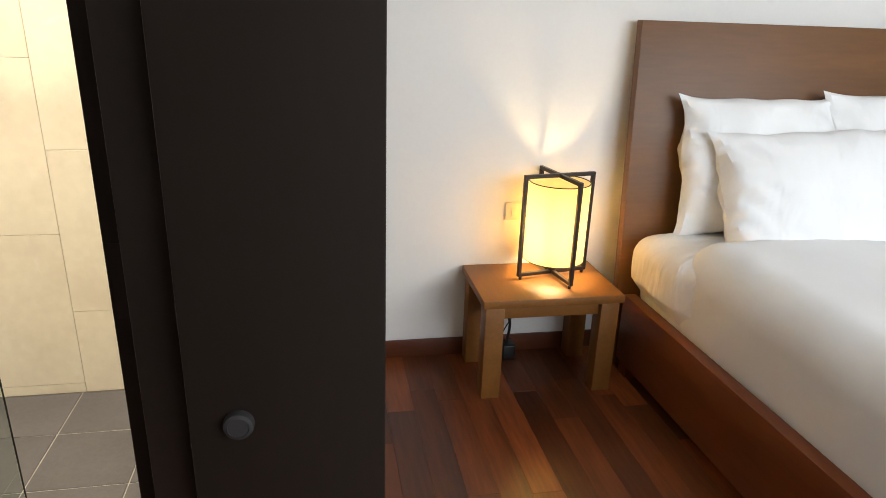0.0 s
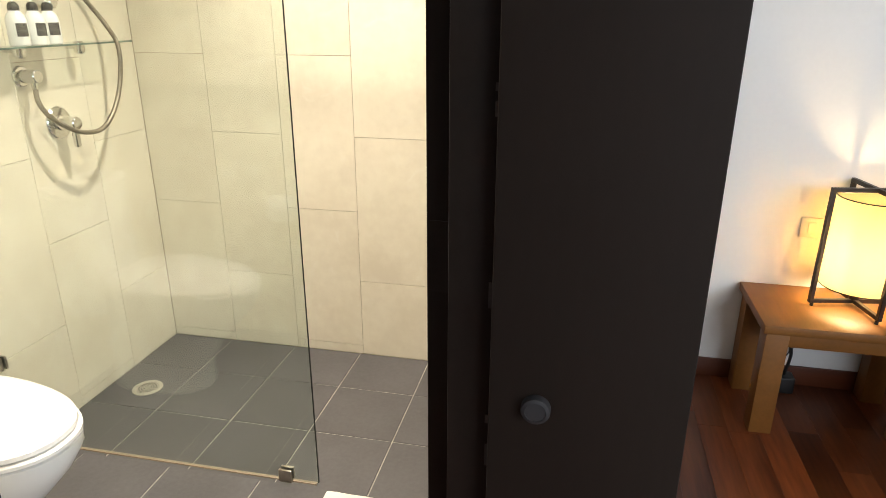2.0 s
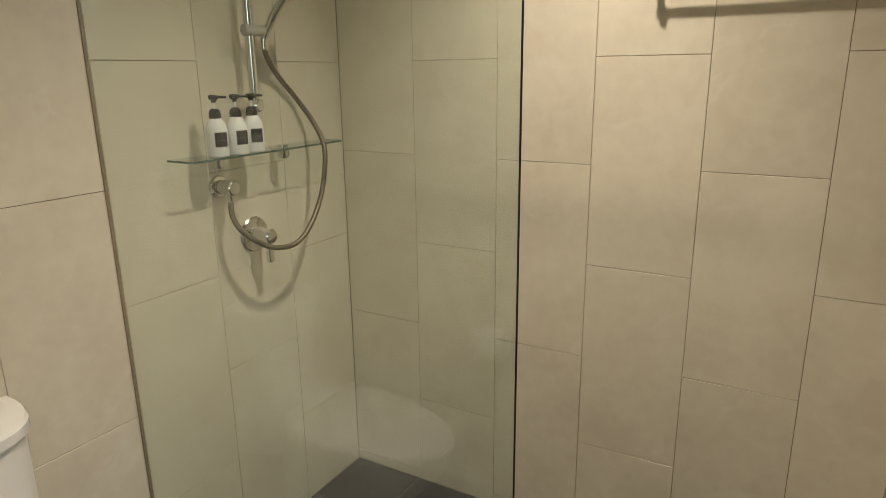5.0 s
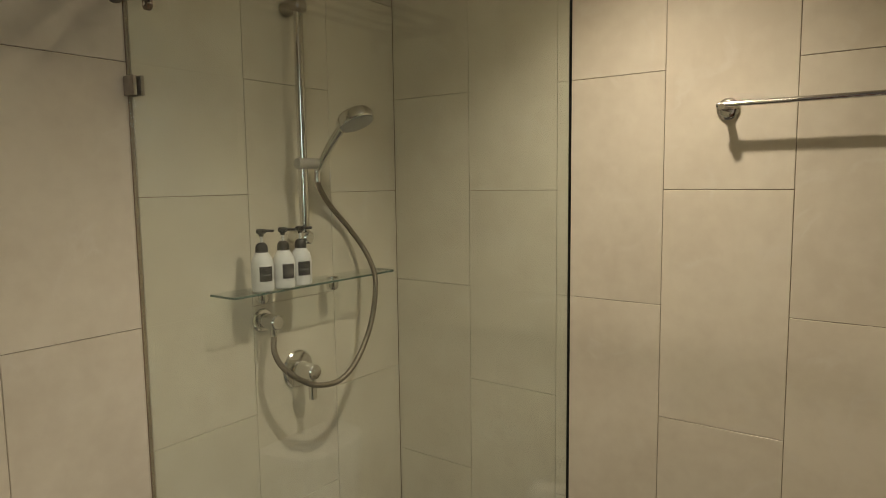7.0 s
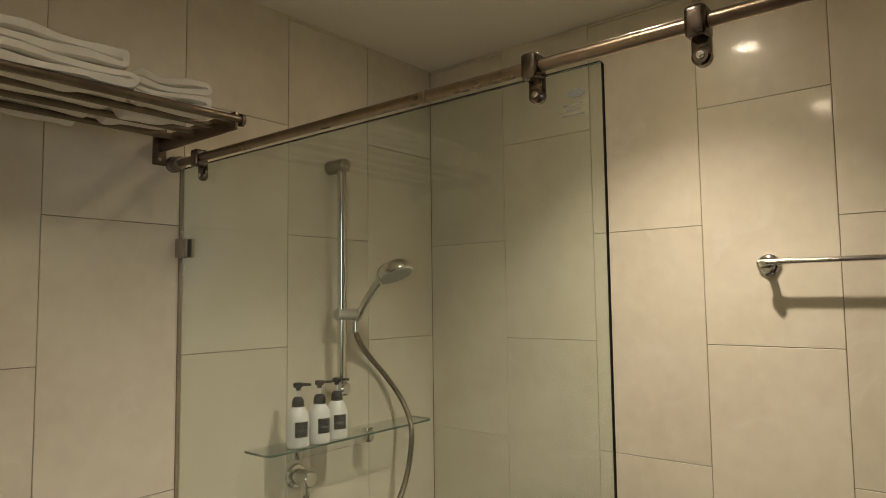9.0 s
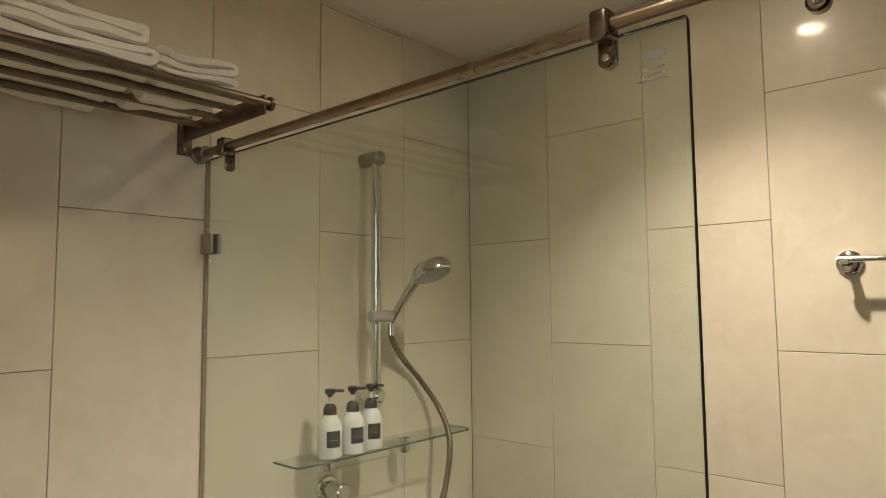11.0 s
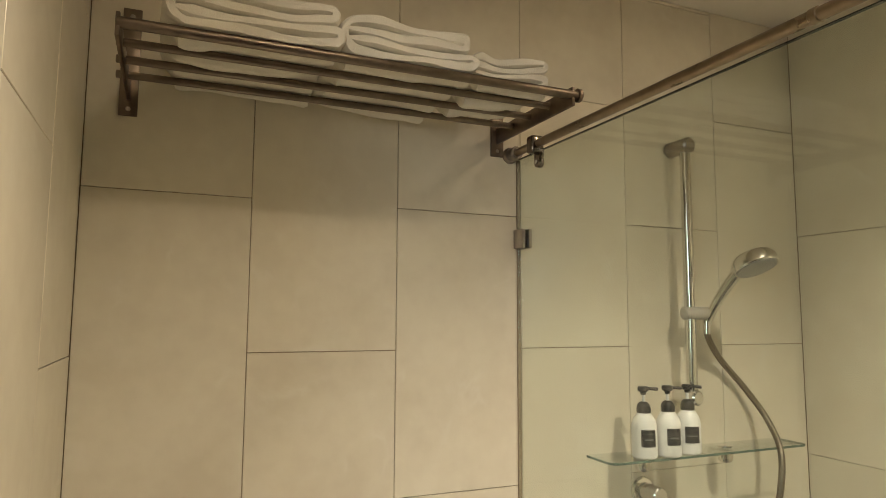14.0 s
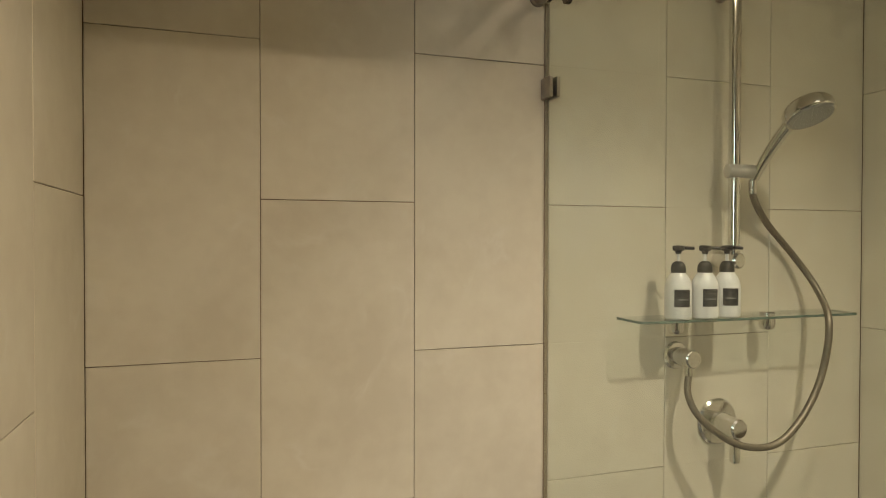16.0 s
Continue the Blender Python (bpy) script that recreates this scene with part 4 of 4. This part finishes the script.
mattress = thing("mattress", "thick mattress in a creased white fitted sheet", "mattress", (1.208, 2.362, FL), rz=0.8)
bm = soft_block(0.060, BW - 0.060, -2.02, -0.055, 0.255, 0.578, 0.080, 0.016, (3, 15, 3), 2.0, (44, 0, 0))
for v in bm.verts:
    # the slack of the sheet hangs over the rail at the head end
    if v.co.x < 0.3:
        v.co.x += 0.045 * max(0.0, min(1.0, (-0.42 - v.co.y) / 0.15))
    if v.co.x < 0.3 and v.co.z > 0.34:
        v.co.x -= (0.060 + 0.012 * noise.noise(Vector((1.0, v.co.y * 18, v.co.z * 5)))) * max(0.0, min(1.0, (v.co.y + 0.62) / 0.35)) * min(1.0, (v.co.z - 0.34) / 0.06) * (1 - max(0.0, v.co.x) / 0.3)
part("sheet", bm, SHEET, mattress)
duvet = thing("duvet", "plump white duvet spread over the mattress", "duvet", (1.208, 2.362, FL), rz=0.8)
part("cover", soft_block(0.057, BW - 0.02, -2.06, -0.30, 0.20, 0.645, 0.146, 0.012, (3.0, 2.2, 3), 6.0, (52, 0, 0)), LINEN, duvet)


def pillow(name, label, w, h, thick, m, seed):
    bm = B()
    n = 40
    sheets = []
    for side in (1, -1):
        grid = []
        for i in range(n + 1):
            row = []
            for j in range(n + 1):
                u, v = 2 * i / n - 1, 2 * j / n - 1
                full = (max(0, 1 - abs(u) ** 2.6) * max(0, 1 - abs(v) ** 2.6)) ** 0.5
                pinch = 1 - 0.075 * (1 - abs(u) ** 4) * abs(v) ** 3
                pinch_v = 1 - 0.085 * (1 - abs(v) ** 4) * abs(u) ** 3
                x, z = u * w / 2 * pinch_v, v * h / 2 * pinch
                wr = noise.noise(Vector((x * 7 + seed, z * 7, side * 2.0))) * 0.022 + noise.noise(Vector(((x + z) * 20 + seed, (x - z) * 6, side))) * 0.012 * (0.3 + abs(u))
                wr += noise.noise(Vector((x * 10 + seed, z * 34, side))) * 0.010 * abs(u) ** 2
                fold = math.sin((u * 1.0 + v * 0.7) * 9 + seed) * 0.004 * abs(u) ** 2
                y = side * (full * thick / 2 + (wr + fold) * min(1, full * 2.5))
                row.append((x + 0.01 * noise.noise(Vector((z * 8 + seed, 1, 2))) * abs(u), y, z + 0.012 * noise.noise(Vector((x * 6 + seed, 3, 1))) * abs(v)))
            grid.append(row)
        sheets.append(grid)
    verts = []
    for s_, grid in enumerate(sheets):
        vg = []
        for i in range(n + 1):
            vg.append([bm.verts.new(m @ Vector(c)) for c in grid[i]])
        for i in range(n):
            for j in range(n):
                q = (vg[i][j], vg[i + 1][j], vg[i + 1][j + 1], vg[i][j + 1])
                bm.faces.new(q if s_ else q[::-1])
    bmesh.ops.remove_doubles(bm, verts=bm.verts[:], dist=0.0006)
    return solid(name, bm, PILLOWCASE, label, "pillow", group="pillows on the bed")


pillow("pillow", "white pillow propped upright against the headboard", 0.68, 0.54, 0.18, pose(1.69, 2.265, 0.908, -10, 0, 0.8), 3.0)
pillow("pillow", "white pillow propped upright against the headboard", 0.68, 0.54, 0.18, pose(2.29, 2.268, 0.925, -10, 0, 0.8), 9.0)
pillow("pillow", "white pillow leaning on the pillows behind it", 0.94, 0.54, 0.25, pose(1.895, 2.100, 0.822, -24, -1.5, 0.8), 14.0)
pillow("pillow", "white pillow leaning on the pillows behind it", 0.70, 0.47, 0.19, pose(2.72, 2.13, 0.845, -20, 0, 0.8), 21.0)

# ---- bedroom windows, assumed and out of view ----
def bedroom_window(name, place, rz, w):
    """A two-pane window in its opening: w is half its width, along the local y axis."""
    win = thing(name, "assumed bedroom window with a white frame, out of view", "window", place, rz=rz, kind="structure")
    for y0, y1, z0, z1 in ((-w, w, -0.708, -0.65), (-w, w, 0.65, 0.708), (-w, -w + 0.058, -0.648, 0.648), (w - 0.058, w, -0.648, 0.648), (-0.025, 0.025, -0.648, 0.648)):
        part("window_frame", box(B(), -0.03, 0.03, y0, y1, z0, z1, 0.003), PAINT, win)
    for y0, y1 in ((-w + 0.059, -0.026), (0.026, w - 0.059)):
        pane = part("pane", box(B(), -0.003, 0.003, y0, y1, -0.649, 0.649), GLASS, win, smooth=False)
        pane.visible_shadow = False


bedroom_window("window_1", (XO + 0.09, -1.30, 1.91), 0, 0.598)
# added only to house the south fill daylight
bedroom_window("fill_window", (2.0, YS - 0.09, 1.91), 90, 0.998)


# ---- tiles and planks ----
def tile_mesh(name, w, h, t, bevel, mat):
    return mesh_of(name, box(B(), -w / 2, w / 2, -t, 0, -h / 2, h / 2, bevel, 1), mat, smooth=False)


TILE_MESHES = {}


def lay_wall(parent, origin, along, out_rz, length, z0, z1, first, odd, gap=0.0015):
    """Tiles of 0.3 x 0.6 m, standing, in half bond: columns every 0.3 m from first, joints at 0.04 m + 0.6 m (or 0.3 m more)."""
    rw = random.Random(int(length * 1000) + odd)
    edges = [0.0]
    e = first
    while e < length - 0.004:
        if e > 0.004:
            edges.append(e)
        e += 0.3
    edges.append(length)
    for k, (a, b) in enumerate(zip(edges, edges[1:])):
        zj = 0.04 + (0.3 if (k + odd) % 2 else 0.0)
        cuts = [z0] + [zj + 0.6 * i for i in range(-1, 6) if z0 + 0.004 < zj + 0.6 * i < z1 - 0.004] + [z1]
        for c, d in zip(cuts, cuts[1:]):
            key = (round(b - a - gap, 4), round(d - c - gap, 4))
            if key not in TILE_MESHES:
                TILE_MESHES[key] = tile_mesh("tile", key[0], key[1], 0.008, 0.0009, TILE)
            ob = new("tile", TILE_MESHES[key])
            ob.parent = parent
            mid = Vector(origin) + Vector(along) * ((a + b) / 2)
            ob.matrix_basis = pose(mid.x, mid.y, (c + d) / 2, rw.uniform(-0.06, 0.06), 0, out_rz + rw.uniform(-0.08, 0.08))


# tile local y points out of the wall at y = 0
lay_wall(wall_west, (XL, YB, 0), (0, -1, 0), -90, YB - YN, 0.0, H, 0.3, 1)
lay_wall(wall_north, (XL, YB, 0), (1, 0, 0), 180, XE - XL, 0.0, H, 0.3, 0)
lay_wall(wall_south, (XL, YN, 0), (1, 0, 0), 0, -0.852 - XL, FL, H, 0.3, 1)
lay_wall(wall_east, (XE, YB, 0), (0, -1, 0), 90, YB - 0.765, 0.0, H, 0.3, 0)


def lay_floor(parent, xs, ys, z):
    rf = random.Random(11)
    made = {}
    for x0, x1 in zip(xs, xs[1:]):
        for y0, y1 in zip(ys, ys[1:]):
            key = (round(x1 - x0 - 0.0044, 4), round(y1 - y0 - 0.0044, 4))
            if key not in made:
                made[key] = mesh_of("tile", box(B(), -key[0] / 2, key[0] / 2, -key[1] / 2, key[1] / 2, -0.008, 0, 0.0012, 1), FLOOR_TILE, smooth=False)
            ob = new("tile", made[key])
            ob.parent = parent
            ob.matrix_basis = pose((x0 + x1) / 2, (y0 + y1) / 2, z + rf.uniform(-0.0006, 0.0004), rf.uniform(-0.1, 0.1), rf.uniform(-0.1, 0.1), 0)


COLS = [XL, -1.480, -1.176, -0.873, -0.568, -0.264, XE]
lay_floor(floor_shower, COLS, [1.5555, 1.592, 1.892, 2.188, YB], 0.0)
lay_floor(floor_bathroom, COLS, [YN, 0.938, 1.238, 1.538], FL)

rp_ = random.Random(21)
x = 0.116
while x < 1.9:
    w = 0.0485 if x < 0.12 else 0.0965
    y = YB - 0.002
    first = True
    while y > 0.68:
        ln = rp_.uniform(0.25, 0.9) if first else rp_.uniform(0.45, 0.95)
        first = False
        y1 = max(y - ln, 0.668)
        me = mesh_of("plank", box(B(), -w / 2 + 0.0001, w / 2 - 0.0001, -(y - y1) / 2 + 0.0001, (y - y1) / 2 - 0.0001, -0.011, 0, 0.0004, 1), PLANK, smooth=False)
        ob = new("plank", me)
        ob.parent = floor_bedside
        ob.matrix_basis = pose(x + w / 2, (y + y1) / 2, FL + rp_.uniform(-0.0004, 0.0), 0, 0, 0)
        y = y1
    x += w
